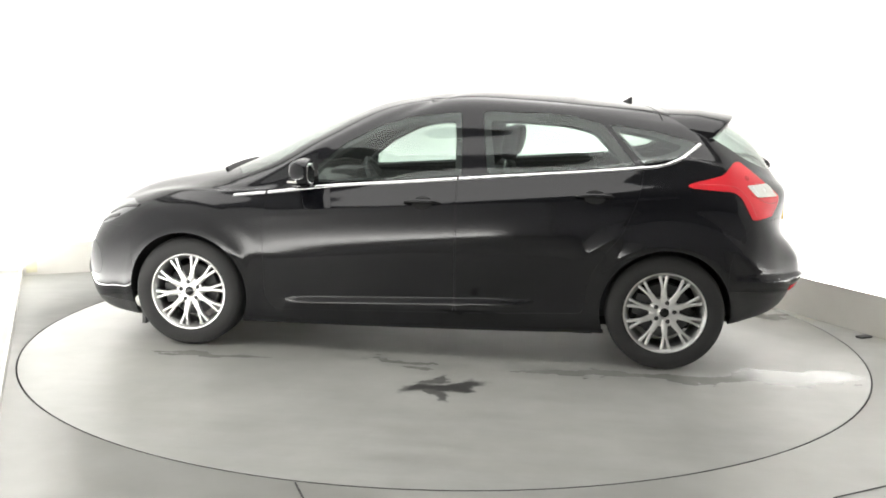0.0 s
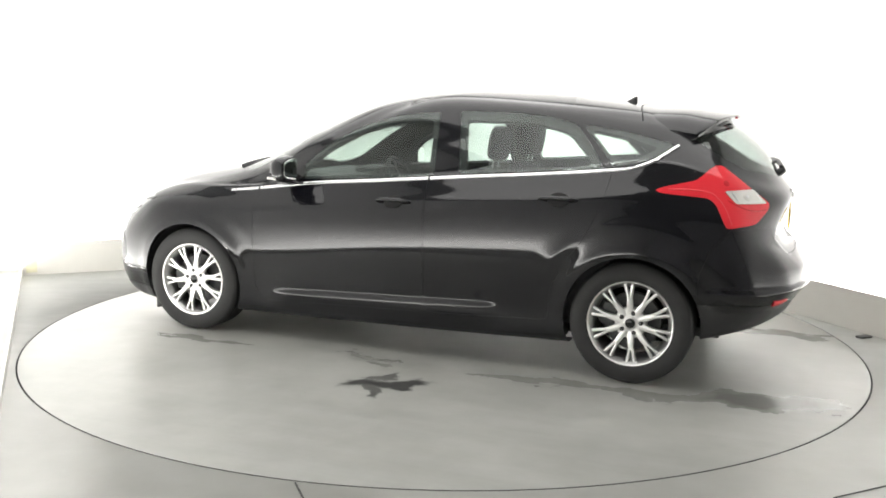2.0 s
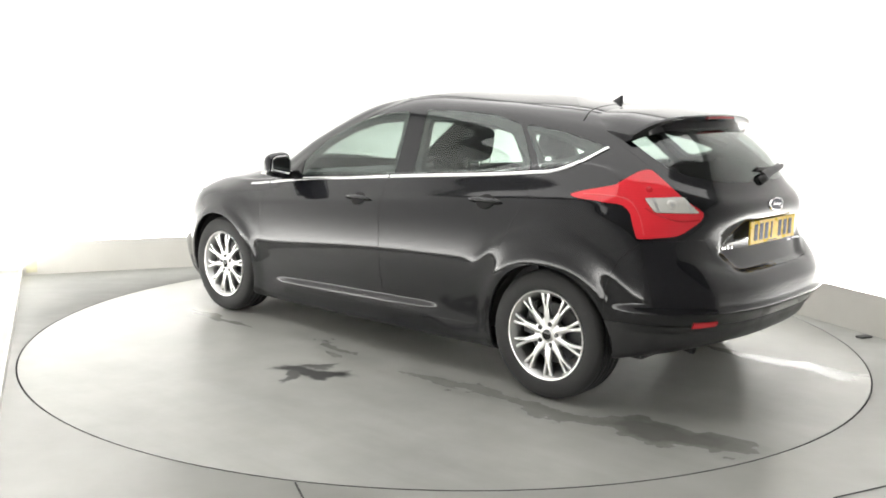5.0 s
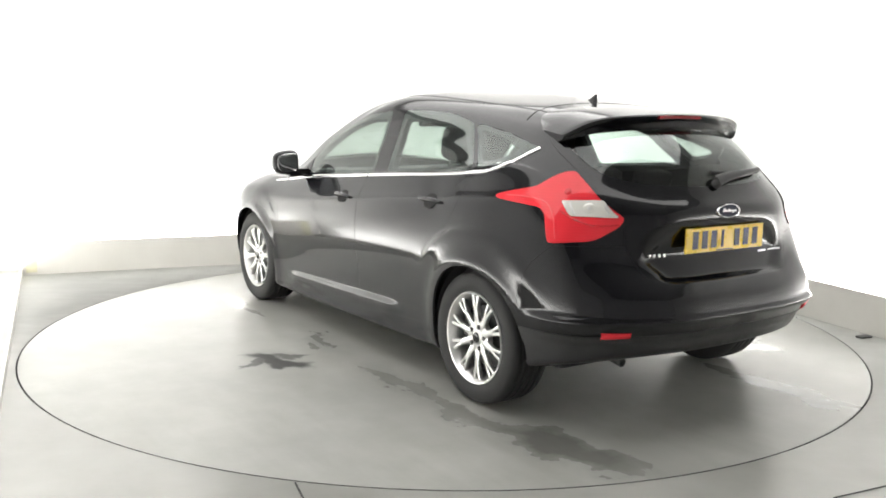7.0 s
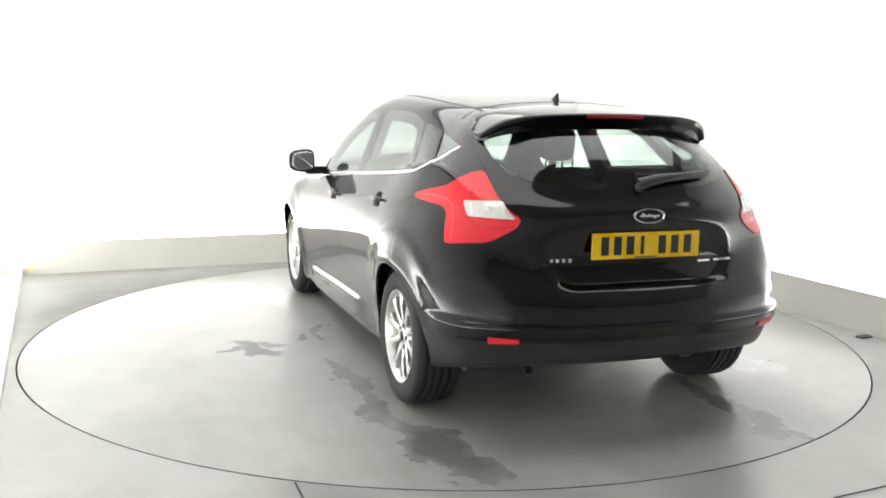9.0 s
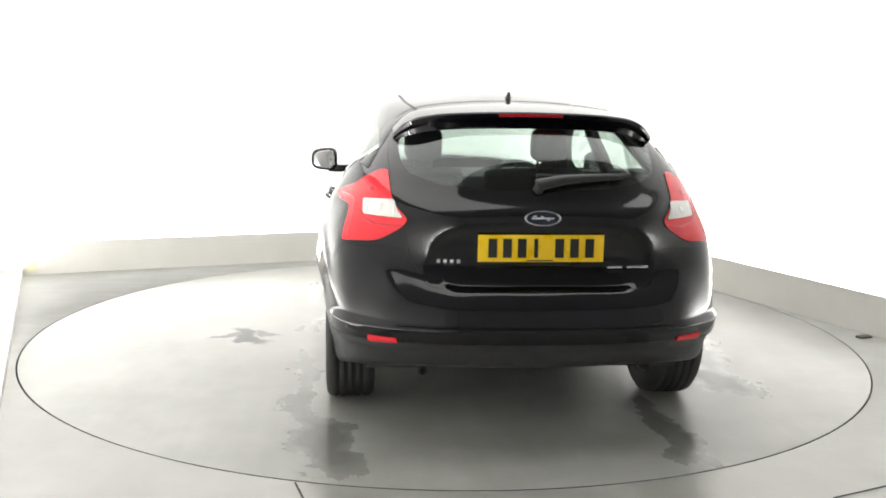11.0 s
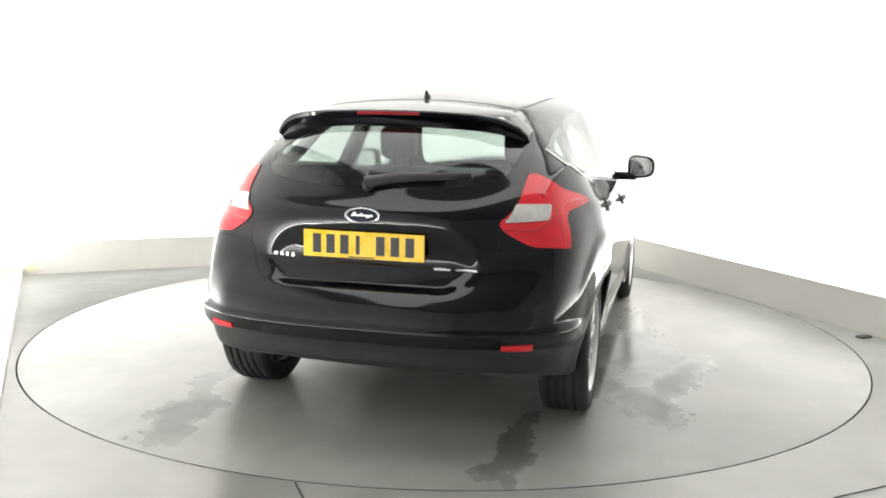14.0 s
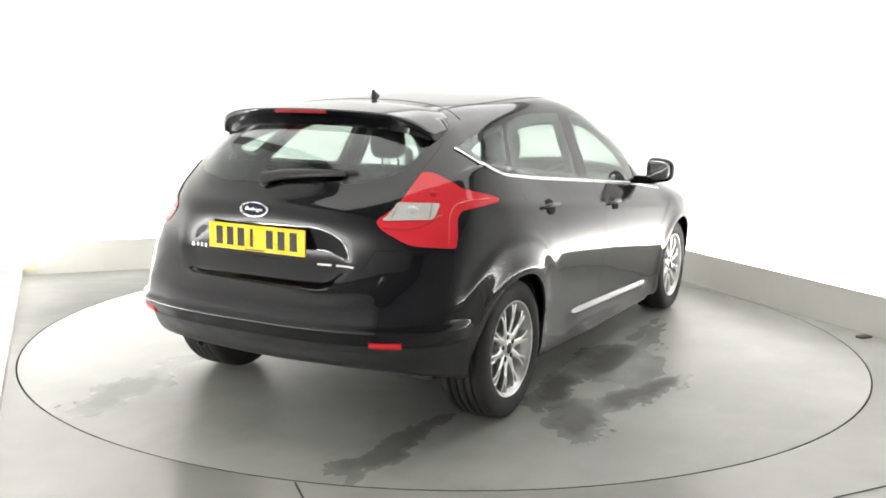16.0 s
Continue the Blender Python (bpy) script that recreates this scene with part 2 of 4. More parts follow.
PAINT = car_paint()
GLASS = glass_material("green_tinted_glass", (0.66, 0.745, 0.70))
PRIVACY = glass_material("green_tinted_rear_glass", (0.68, 0.76, 0.72))
BLACK_PLASTIC = grained("black_bumper_plastic", (0.028, 0.028, 0.029), 0.004, 0.42, 12, 500, 0.1)
GLOSS_BLACK = material("gloss_black_trim", (0.008, 0.008, 0.008), 0.08)
DARK_GAP = material("dark_underside", (0.008, 0.008, 0.008), 0.8)
CHROME = material("bright_chrome", (0.92, 0.92, 0.92), 0.08, 1.0)
ALLOY = grained("silver_alloy_paint", (0.72, 0.72, 0.71), 0.03, 0.34, 20, 300, 0.03, 1.0, 0.05)
ALLOY_DARK = grained("brake_dark_metal", (0.07, 0.07, 0.07), 0.02, 0.5, 20, 300, 0.1, 0.6)
RUBBER = grained("black_tyre_rubber", (0.022, 0.022, 0.022), 0.006, 0.72, 9, 160, 0.3)
RED_LENS = material("red_lamp_lens", (0.82, 0.036, 0.050), 0.08, 0.0, coat_weight=0.6, coat_roughness=0.02)
RED_DARK = material("deep_red_lens", (0.30, 0.005, 0.01), 0.1, 0.0, coat_weight=0.6, coat_roughness=0.02)
for lens in (RED_LENS, RED_DARK):
    shader(lens).inputs["Specular IOR Level"].default_value = 0.15
    bands = node(lens, "ShaderNodeTexWave", scale=26.0, distortion=0.6, detail=1.0)
    bands.bands_direction = "Z"
    wire(lens, coords(lens), "Vector", bands, "Vector")
    deep = shader(lens).inputs["Base Color"].default_value[:3]
    tone = ramp(lens, bands, "Fac", 0.1, 0.9, [c * 0.97 for c in deep], deep)
    wire(lens, tone, "Color", shader(lens), "Base Color")
    rib = node(lens, "ShaderNodeBump", strength=0.006, distance=0.003)
    wire(lens, bands, "Fac", rib, "Height")
    wire(lens, rib, "Normal", shader(lens), "Normal")
RED_PALE = material("pale_red_light_guide", (0.86, 0.07, 0.085), 0.2, 0.0, coat_weight=0.4, coat_roughness=0.03)
RED_MID = material("red_lens_rib", (0.60, 0.016, 0.024), 0.12, 0.0, coat_weight=0.4, coat_roughness=0.03)
HEADLAMP = material("smoked_headlamp_lens", (0.10, 0.105, 0.11), 0.12, 0.55, coat_weight=1.0, coat_roughness=0.02)
CLEAR_LENS = material("frosted_clear_lens", (0.80, 0.79, 0.74), 0.18, 0.15, coat_weight=1.0, coat_roughness=0.02)
YELLOW = grained("yellow_plate", (0.92, 0.60, 0.010), 0.02, 0.3, 14, 300, 0.02)
PLATE_BLACK = material("plate_black", (0.012, 0.012, 0.012), 0.4)
BADGE_BLUE = material("dark_blue_enamel", (0.025, 0.03, 0.05), 0.12, 0.5)
SEAT = grained("charcoal_seat_fabric", (0.035, 0.035, 0.038), 0.008, 0.85, 14, 420, 0.4)
TRIM_DARK = grained("charcoal_interior_plastic", (0.03, 0.03, 0.032), 0.006, 0.6, 10, 400, 0.2)
HEADLINER = grained("pale_headliner_fabric", (0.45, 0.44, 0.42), 0.02, 0.9, 10, 300, 0.2)
MIRROR = material("mirror_glass", (0.9, 0.9, 0.9), 0.02, 1.0)

# ---- the car: the shell, a cage of level rows from nose centre round the side to tail centre ----
CAGE = []


def level(nose, nose_mid, nose_corner, fore, front_axle, a_post, b_post, c_post, rear_axle, tail_corner, tail_mid, tail):
    CAGE.append([nose, nose_mid, nose_corner, fore, front_axle, a_post, b_post, c_post, rear_axle, tail_corner, tail_mid, tail])


# floor edge and lower sill
level((1.95, 0, 0.15), (1.9, 0.35, 0.15), (1.78, 0.6, 0.15), (1.6, 0.7, 0.15), (1.3, 0.74, 0.15), (0.9, 0.75, 0.15), (0, 0.75, 0.155), (-0.85, 0.75, 0.17), (-1.42, 0.74, 0.2), (-1.74, 0.64, 0.285), (-1.86, 0.35, 0.295), (-1.9, 0, 0.295))
level((2.07, 0, 0.17), (2.03, 0.38, 0.17), (1.91, 0.67, 0.17), (1.68, 0.8, 0.165), (1.3, 0.83, 0.165), (0.9, 0.84, 0.16), (0, 0.845, 0.17), (-0.85, 0.845, 0.19), (-1.42, 0.84, 0.22), (-1.82, 0.75, 0.295), (-2, 0.44, 0.33), (-2.04, 0, 0.33))
# sill crease, door hollow, waist
level((2.12, 0, 0.28), (2.08, 0.4, 0.28), (1.965, 0.72, 0.28), (1.68, 0.85, 0.3), (1.3, 0.885, 0.3), (0.9, 0.864, 0.295), (0, 0.858, 0.32), (-0.85, 0.864, 0.345), (-1.42, 0.87, 0.36), (-1.87, 0.775, 0.39), (-2.055, 0.46, 0.412), (-2.095, 0, 0.412))
level((2.13, 0, 0.45), (2.09, 0.4, 0.45), (1.975, 0.735, 0.46), (1.68, 0.87, 0.48), (1.3, 0.905, 0.48), (0.9, 0.882, 0.44), (0, 0.879, 0.47), (-0.85, 0.885, 0.49), (-1.42, 0.895, 0.51), (-1.89, 0.79, 0.51), (-2.075, 0.46, 0.51), (-2.115, 0, 0.51))
level((2.11, 0, 0.6), (2.06, 0.4, 0.6), (1.945, 0.72, 0.61), (1.66, 0.875, 0.63), (1.3, 0.913, 0.64), (0.9, 0.897, 0.57), (0, 0.897, 0.63), (-0.85, 0.903, 0.66), (-1.42, 0.905, 0.7), (-1.86, 0.79, 0.66), (-2.045, 0.46, 0.63), (-2.085, 0, 0.63))
# shoulder
level((2.04, 0, 0.753), (1.99, 0.38, 0.753), (1.87, 0.65, 0.753), (1.64, 0.83, 0.778), (1.3, 0.885, 0.79), (0.9, 0.89, 0.77), (0, 0.888, 0.82), (-0.85, 0.888, 0.87), (-1.42, 0.868, 0.9), (-1.8, 0.77, 0.84), (-1.985, 0.46, 0.76), (-2.022, 0, 0.76))
# belt, bonnet edge and tailgate crown
level((1.8, 0, 0.891), (1.76, 0.36, 0.886), (1.7, 0.58, 0.856), (1.52, 0.712, 0.876), (1.25, 0.782, 0.884), (0.9, 0.81, 0.893), (0, 0.815, 0.98), (-0.85, 0.795, 1.05), (-1.42, 0.755, 1.12), (-1.785, 0.672, 1), (-1.997, 0.42, 0.935), (-2.047, 0, 0.935))
# base of the glasshouse
level((1.22, 0, 1.022), (1.18, 0.36, 1.012), (1.08, 0.6, 0.987), (1.01, 0.714, 0.95), (0.92, 0.766, 0.925), (0.72, 0.799, 0.945), (0, 0.79, 1.01), (-0.85, 0.772, 1.08), (-1.38, 0.732, 1.145), (-1.69, 0.642, 1.105), (-1.925, 0.4, 1.035), (-1.992, 0, 1.022))
# middle of the glass
level((0.76, 0, 1.241), (0.72, 0.34, 1.231), (0.65, 0.56, 1.206), (0.59, 0.661, 1.186), (0.5, 0.701, 1.173), (0.35, 0.715, 1.183), (-0.1, 0.718, 1.185), (-0.85, 0.7, 1.215), (-1.33, 0.668, 1.225), (-1.57, 0.597, 1.215), (-1.785, 0.37, 1.21), (-1.85, 0, 1.208))
# roof rail
level((0.36, 0, 1.414), (0.33, 0.31, 1.409), (0.27, 0.498, 1.386), (0.2, 0.568, 1.376), (0.1, 0.598, 1.373), (-0.02, 0.615, 1.386), (-0.3, 0.615, 1.393), (-0.85, 0.595, 1.375), (-1.25, 0.57, 1.338), (-1.45, 0.525, 1.32), (-1.6, 0.33, 1.338), (-1.655, 0, 1.345))
# roof
level((0.12, 0, 1.463), (0.1, 0.25, 1.461), (0.05, 0.38, 1.454), (0, 0.44, 1.448), (-0.06, 0.46, 1.446), (-0.15, 0.47, 1.456), (-0.38, 0.475, 1.452), (-0.85, 0.465, 1.424), (-1.2, 0.45, 1.396), (-1.36, 0.41, 1.378), (-1.47, 0.26, 1.382), (-1.51, 0, 1.383))
level((-0.02, 0, 1.486), (-0.04, 0, 1.487), (-0.07, 0, 1.488), (-0.1, 0, 1.489), (-0.15, 0, 1.49), (-0.22, 0, 1.491), (-0.42, 0, 1.488), (-0.85, 0, 1.466), (-1.13, 0, 1.434), (-1.26, 0, 1.416), (-1.33, 0, 1.409), (-1.38, 0, 1.404))

WHEEL_X, WHEEL_Z, ARCH_R = 1.324, 0.316, 0.348
FRONT_X = 1.350  # front axle


def fore(x):
    """Stretches the nose so that the front axle lies at FRONT_X."""
    s = min(max((x - 0.25) / 1.0, 0), 1)
    return x + (FRONT_X - WHEEL_X) * s * s * (3 - 2 * s)


def hermite(points, times, wanted):
    """A smooth curve through the points (first axis) at uneven times."""
    slope = np.zeros_like(points)
    for k in range(1, len(times) - 1):
        a, b = times[k] - times[k - 1], times[k + 1] - times[k]
        slope[k] = ((points[k] - points[k - 1]) / a * b + (points[k + 1] - points[k]) / b * a) / (a + b)
    out = []
    for t in wanted:
        k = min(max(int(np.searchsorted(times, t, "right")) - 1, 1), len(times) - 3)
        h = times[k + 1] - times[k]
        s = (t - times[k]) / h
        out.append((2 * s**3 - 3 * s**2 + 1) * points[k] + (s**3 - 2 * s**2 + s) * h * slope[k]
                   + (3 * s**2 - 2 * s**3) * points[k + 1] + (s**3 - s**2) * h * slope[k + 1])
    return np.array(out)


def spread(times, n):
    return np.concatenate([np.linspace(a, b, n, endpoint=False) for a, b in zip(times[1:-2], times[2:-1])] + [[times[-2]]])


def soft_step(x, a, b):
    s = np.clip((x - a) / (b - a), 0, 1)
    return s * s * (3 - 2 * s)


def shell_points(n_along=19, n_up=13):
    cage = np.array(CAGE, float)
    flip = np.array((1, -1, 1.0))
    cage = np.concatenate([cage[:, 1:2] * flip, cage, cage[:, -2:-1] * flip], axis=1)
    step = np.sqrt(np.linalg.norm(np.diff(cage, axis=1), axis=2)).mean(axis=0)
    times = np.concatenate([[0], np.cumsum(step)])
    rows = hermite(cage.transpose(1, 0, 2), times, spread(times, n_along)).transpose(1, 0, 2)
    rows = np.concatenate([rows[0:1] * 2 - rows[1:2], rows, rows[-2:-1] * flip], axis=0)
    step = np.sqrt(np.linalg.norm(np.diff(rows, axis=0), axis=2)).mean(axis=1)
    times = np.concatenate([[0], np.cumsum(step)])
    grid = hermite(rows, times, spread(times, n_up))
    x, y, z = grid[..., 0], grid[..., 1], grid[..., 2]
    x += (FRONT_X - WHEEL_X) * soft_step(x, 0.25, 1.25)
    # flared arch lips
    for wx in (FRONT_X, -WHEEL_X):
        r = np.hypot(x - wx, z - WHEEL_Z)
        lip = (soft_step(r, 0.545, 0.505) * 0.009 * soft_step(z, 0.56, 0.74) + soft_step(r, 0.60, 0.49) * 0.004 * soft_step(z, 0.42, 0.62)) * (1.0 if wx < 0 else 0.3) + soft_step(r, 0.46, 0.37) * 0.006 + soft_step(r, 0.42, 0.37) * 0.005
        y += np.where(y > 0.6, lip, 0)
    # crease along the doors above the sill and one under the handles
    side = soft_step(np.abs(x - 0.08), 0.76, 0.56)
    y += 0.016 * side * soft_step(z, 0.335 - 0.035 * x, 0.312 - 0.035 * x) * soft_step(z, 0.20, 0.29) * (y > 0.7)
    along = soft_step(np.abs(x + 0.25), 1.45, 1.1)
    y += 0.007 * along * np.exp(-((z - (0.855 - 0.085 * x)) / 0.028) ** 2) * (y > 0.7)
    # the ledge across the rear bumper
    tail = soft_step(x, -1.7, -1.9)
    ledge = soft_step(z, 0.528, 0.508) * soft_step(z, 0.40, 0.455)
    x -= 0.017 * tail * ledge
    y += 0.016 * soft_step(x, -1.66, -1.80) * soft_step(y, 0.3, 0.6) * ledge
    # the bumper's sloping shelf below the tailgate, rising beside it towards the lamps
    brow = 0.672 + 0.060 * soft_step(y, 0.34, 0.62)
    x -= 0.042 * tail * np.clip((brow - z) / (0.075 + 0.9 * (brow - 0.672)), 0, 1) * soft_step(z, 0.44, 0.53) * soft_step(y, 0.76, 0.60)
    # the hollow for the plate: a tilted floor, widest at the lip under the plate, narrowing to the shelf
    edge = np.where(z > 0.745, 0.49 - 0.30 * (z - 0.745), 0.49 - 1.1 * (0.745 - z))
    side_in = np.clip((edge - y) / (0.08 + 0.9 * np.clip(z - 0.745, 0, 0.22)), 0, 1)
    hollow = soft_step(z, 0.656, 0.668) * soft_step(z, 1.0, 0.76) * side_in * side_in * (3 - 2 * side_in)
    hollow *= 0.84 + 0.16 * soft_step(z, 0.734, 0.752)
    # a flatter roof front
    z -= 0.014 * soft_step(z, 1.20, 1.42) * soft_step(x, -0.35, 0.1) * soft_step(y, 0.58, 0.36)
    x += 0.028 * soft_step(x, -1.8, -1.88) * hollow
    return grid


def cut_outline(bm, outline, axes, keep):
    """Cuts the faces that keep() accepts along every side of an outline drawn in two axes."""
    i, j = axes
    for a, b in zip(outline, outline[1:] + outline[:1]):
        l2, h2 = [min(a[k], b[k]) - 0.075 for k in (0, 1)], [max(a[k], b[k]) + 0.075 for k in (0, 1)]
        faces = []
        for f in bm.faces:
            c = f.calc_center_median()
            if l2[0] <= c[i] <= h2[0] and l2[1] <= c[j] <= h2[1] and keep(c):
                faces.append(f)
        if not faces:
            continue
        n, p = [0, 0, 0], [0, 0, 0]
        n[i], n[j] = b[1] - a[1], a[0] - b[0]
        p[i], p[j] = a[0], a[1]
        geom = list({v for f in faces for v in f.verts}) + list({e for f in faces for e in f.edges}) + faces
        bmesh.ops.bisect_plane(bm, geom=geom, dist=1e-5, plane_co=p, plane_no=Vector(n).normalized())


def inside(outline, x, y):
    hit = False
    for (ax, ay), (bx, by) in zip(outline, outline[1:] + outline[:1]):
        if (ay > y) != (by > y) and x < (bx - ax) * (y - ay) / (by - ay) + ax:
            hit = not hit
    return hit


def rounded(outline, radius=0.02):
    """The outline with filleted corners."""
    out = []
    for k, p in enumerate(outline):
        p = Vector(p)
        a, b = Vector(outline[k - 1]) - p, Vector(outline[(k + 1) % len(outline)]) - p
        a, b = p + a.normalized() * min(radius, a.length * 0.45), p + b.normalized() * min(radius, b.length * 0.45)
        for t in (0, 0.35, 0.65, 1):
            out.append(tuple(a * (1 - t) ** 2 + p * 2 * t * (1 - t) + b * t * t))
    return out


def circle(x, z, r, n=40):
    return [(x + r * math.cos(2 * math.pi * k / n), z + r * math.sin(2 * math.pi * k / n)) for k in range(n)]


SIDE = lambda c: c.y > 0.52
LOW = lambda c: c.y > 0.6 and c.z < 0.9
TAIL = lambda c: c.x < -1.40
NOSE = lambda c: c.x > 0.1
ANY_TAIL = lambda c: c.x < -1.3 and c.y > 0.3
FRONT_ENDED = {"headlamp", "corner_grille", "front_bumper", "front_valance", "bonnet"}
# name, axes drawn in, where it applies, outline: the first that holds a face takes it
OUTLINES = [
    ("arch_front", (0, 2), LOW, circle(FRONT_X, WHEEL_Z, ARCH_R)),
    ("arch_rear", (0, 2), LOW, circle(-WHEEL_X, WHEEL_Z, ARCH_R)),
    ("front_side_light", (0, 2), SIDE, rounded([(.63, .975), (.605, 1.035), (.455, 1.155), (.27, 1.250), (.07, 1.302), (-.145, 1.316), (-.155, 1.30), (-.17, 1.045), (-.175, 1.03)], 0.03)),
    ("rear_side_light", (0, 2), SIDE, rounded([(-.345, 1.308), (-.36, 1.322), (-.62, 1.318), (-.78, 1.305), (-.925, 1.27), (-1.075, 1.115), (-1.08, 1.103), (-.40, 1.052), (-.385, 1.06)], 0.04)),
    ("quarter_light", (0, 2), SIDE, rounded([(-1.045, 1.275), (-1.175, 1.145), (-1.20, 1.14), (-1.30, 1.158), (-1.37, 1.185), (-1.39, 1.205), (-1.24, 1.252), (-1.06, 1.285)], 0.02)),
    ("front_side_window", (0, 2), SIDE, rounded([(.66, .955), (.63, 1.035), (.47, 1.175), (.28, 1.275), (.08, 1.335), (-.17, 1.362), (-.185, 1.345), (-.205, 1.03), (-.21, 1.012)], 0.03)),
    ("rear_side_window", (0, 2), SIDE, rounded([(-.305, 1.355), (-.315, 1.37), (-.62, 1.366), (-.80, 1.35), (-.965, 1.312), (-1.135, 1.105), (-1.14, 1.092), (-.36, 1.03), (-.345, 1.04)], 0.035)),
    ("quarter_window", (0, 2), SIDE, rounded([(-1.0, 1.30), (-1.175, 1.115), (-1.19, 1.105), (-1.31, 1.128), (-1.39, 1.155), (-1.475, 1.21), (-1.465, 1.222), (-1.25, 1.275), (-1.02, 1.31)], 0.02)),
    ("reversing_lens", (0, 2), ANY_TAIL, rounded([(-1.73, .998), (-1.858, 1.005), (-1.928, .934), (-1.79, .936)], 0.012)),
    ("tail_lamp", (0, 2), ANY_TAIL, rounded([(-1.405, 1.0), (-1.46, 1.018), (-1.60, 1.05), (-1.665, 1.115), (-1.70, 1.122), (-1.79, 1.055), (-1.940, .935), (-1.935, .90), (-1.885, .835), (-1.77, .822), (-1.755, .825), (-1.70, .935), (-1.66, .965), (-1.55, .975), (-1.43, .985)], 0.02)),
    ("tailgate_window", (1, 2), TAIL, rounded([(-.2, 1.055), (.24, 1.060), (.42, 1.075), (.525, 1.105), (.565, 1.16), (.568, 1.25), (.53, 1.29), (.42, 1.315), (.25, 1.328), (-.2, 1.332)], 0.06)),
    ("tailgate", (1, 2), TAIL, rounded([(-.2, .658), (.30, .658), (.45, .668), (.485, .695), (.545, .82), (.54, .93), (.60, 1.07), (.615, 1.2), (.57, 1.31), (.30, 1.36), (-.2, 1.37)], 0.035)),
    ("rear_valance", (0, 2), TAIL, [(-1.64, .10), (-1.645, .445), (-2.4, .445), (-2.4, .10)]),
    ("rear_bumper", (0, 2), TAIL, [(-1.64, .44), (-1.65, .60), (-1.70, .73), (-1.78, .815), (-2.4, .815), (-2.4, .44)]),
    ("front_door", (0, 2), SIDE, rounded([(.90, .30), (.90, .80), (.87, .92), (-.182, 1.02), (-.182, .265), (.84, .235)], 0.03)),
    ("rear_door", (0, 2), SIDE, rounded([(-.19, .265), (-.19, 1.02), (-1.19, 1.10), (-1.16, .93), (-1.08, .74), (-.97, .60), (-.90, .45), (-.89, .29)], 0.04)),
    ("headlamp", (0, 2), lambda c: c.x > 1.4 and c.y > .3, rounded([(1.62, .80), (1.72, .825), (1.86, .80), (1.985, .71), (1.95, .665), (1.84, .69)], 0.02)),
    ("corner_grille", (0, 2), lambda c: c.x > 1.4 and c.y > .45, rounded([(1.93, .57), (1.885, .52), (1.875, .43), (1.90, .385), (2.2, .37), (2.2, .57)], 0.02)),
    ("front_valance", (0, 2), NOSE, [(1.655, .10), (1.655, .235), (2.4, .255), (2.4, .10)]),
    ("front_bumper", (0, 2), NOSE, [(1.655, .10), (1.655, .62), (1.72, .68), (2.4, .68), (2.4, .10)]),
    ("bonnet", (0, 1), lambda c: c.x > 1.0 and c.z > .74, rounded([(1.235, -.2), (1.20, .36), (1.09, .60), (1.12, .68), (1.45, .665), (1.66, .57), (1.80, .36), (1.86, -.2)], 0.04)),
    ("windscreen", (1, 2), NOSE, rounded([(-.2, 1.012), (.36, 1.0), (.60, .975), (.635, .985), (.635, 1.02), (.575, 1.18), (.47, 1.35), (.3, 1.366), (-.2, 1.37)], 0.03)),
    ("roof", (0, 1), lambda c: c.z > 1.3, rounded([(.16, -.2), (.13, .36), (.02, .47), (-.9, .475), (-1.30, .44), (-1.36, .3), (-1.40, -.2)], 0.05)),
]
OUTLINES = [(name, axes, keep, [(fore(a), b) for a, b in outline] if axes[0] == 0 and name in FRONT_ENDED else outline) for name, axes, keep, outline in OUTLINES]
CENTRE = {"front_valance", "tailgate_window", "tailgate", "rear_valance", "rear_bumper", "front_bumper", "bonnet", "windscreen", "roof", "shell"}


def shell_pieces():
    grid = GRID
    bm = bmesh.new()
    vs = [[bm.verts.new(p) for p in row] for row in grid]
    for j in range(len(vs) - 1):
        for i in range(len(vs[0]) - 1):
            bm.faces.new((vs[j][i], vs[j + 1][i], vs[j + 1][i + 1], vs[j][i + 1]))
    for v in bm.verts:
        if abs(v.co.y) < 1e-4:
            v.co.y = 0
    bmesh.ops.remove_doubles(bm, verts=bm.verts, dist=2e-4)
    for name, axes, keep, outline in OUTLINES:
        cut_outline(bm, outline, axes, keep)
    bm.normal_update()
    score = sum(f.normal.dot(f.calc_center_median() - Vector((0, 0, .6))) for f in bm.faces)
    if score < 0:
        bmesh.ops.reverse_faces(bm, faces=bm.faces)
    pieces = {}
    for f in bm.faces:
        c = f.calc_center_median()
        for name, (i, j), keep, outline in OUTLINES:
            if keep(c) and inside(outline, c[i], c[j]):
                break
        else:
            name = "shell"
        pieces.setdefault(name, []).append([v.co.copy() for v in f.verts])
    bm.free()
    return pieces


def surface_normals(grid):
    """A search tree over the smooth shell and its outward normals."""
    du, dv = np.gradient(grid, axis=1), np.gradient(grid, axis=0)
    n = np.cross(du, dv)
    n /= np.maximum(np.linalg.norm(n, axis=2, keepdims=True), 1e-9)
    if (n * (grid - np.array((0, 0, 0.6)))).sum() < 0:
        n = -n
    n[:, 0, 1] = n[:, -1, 1] = 0
    n[-1, :, 1] = 0
    tree = KDTree(grid.shape[0] * grid.shape[1])
    flat = grid.reshape(-1, 3)
    for k, p in enumerate(flat):
        tree.insert(Vector(p), k)
    tree.balance()
    return tree, n.reshape(-1, 3)


GRID = shell_points()
TREE, NORMALS = surface_normals(GRID)


def smooth_normal(p):
    total = np.zeros(3)
    for _, k, d in TREE.find_n(p, 5):
        total += NORMALS[k] / (d * d + 1e-5)
    return Vector(total).normalized()


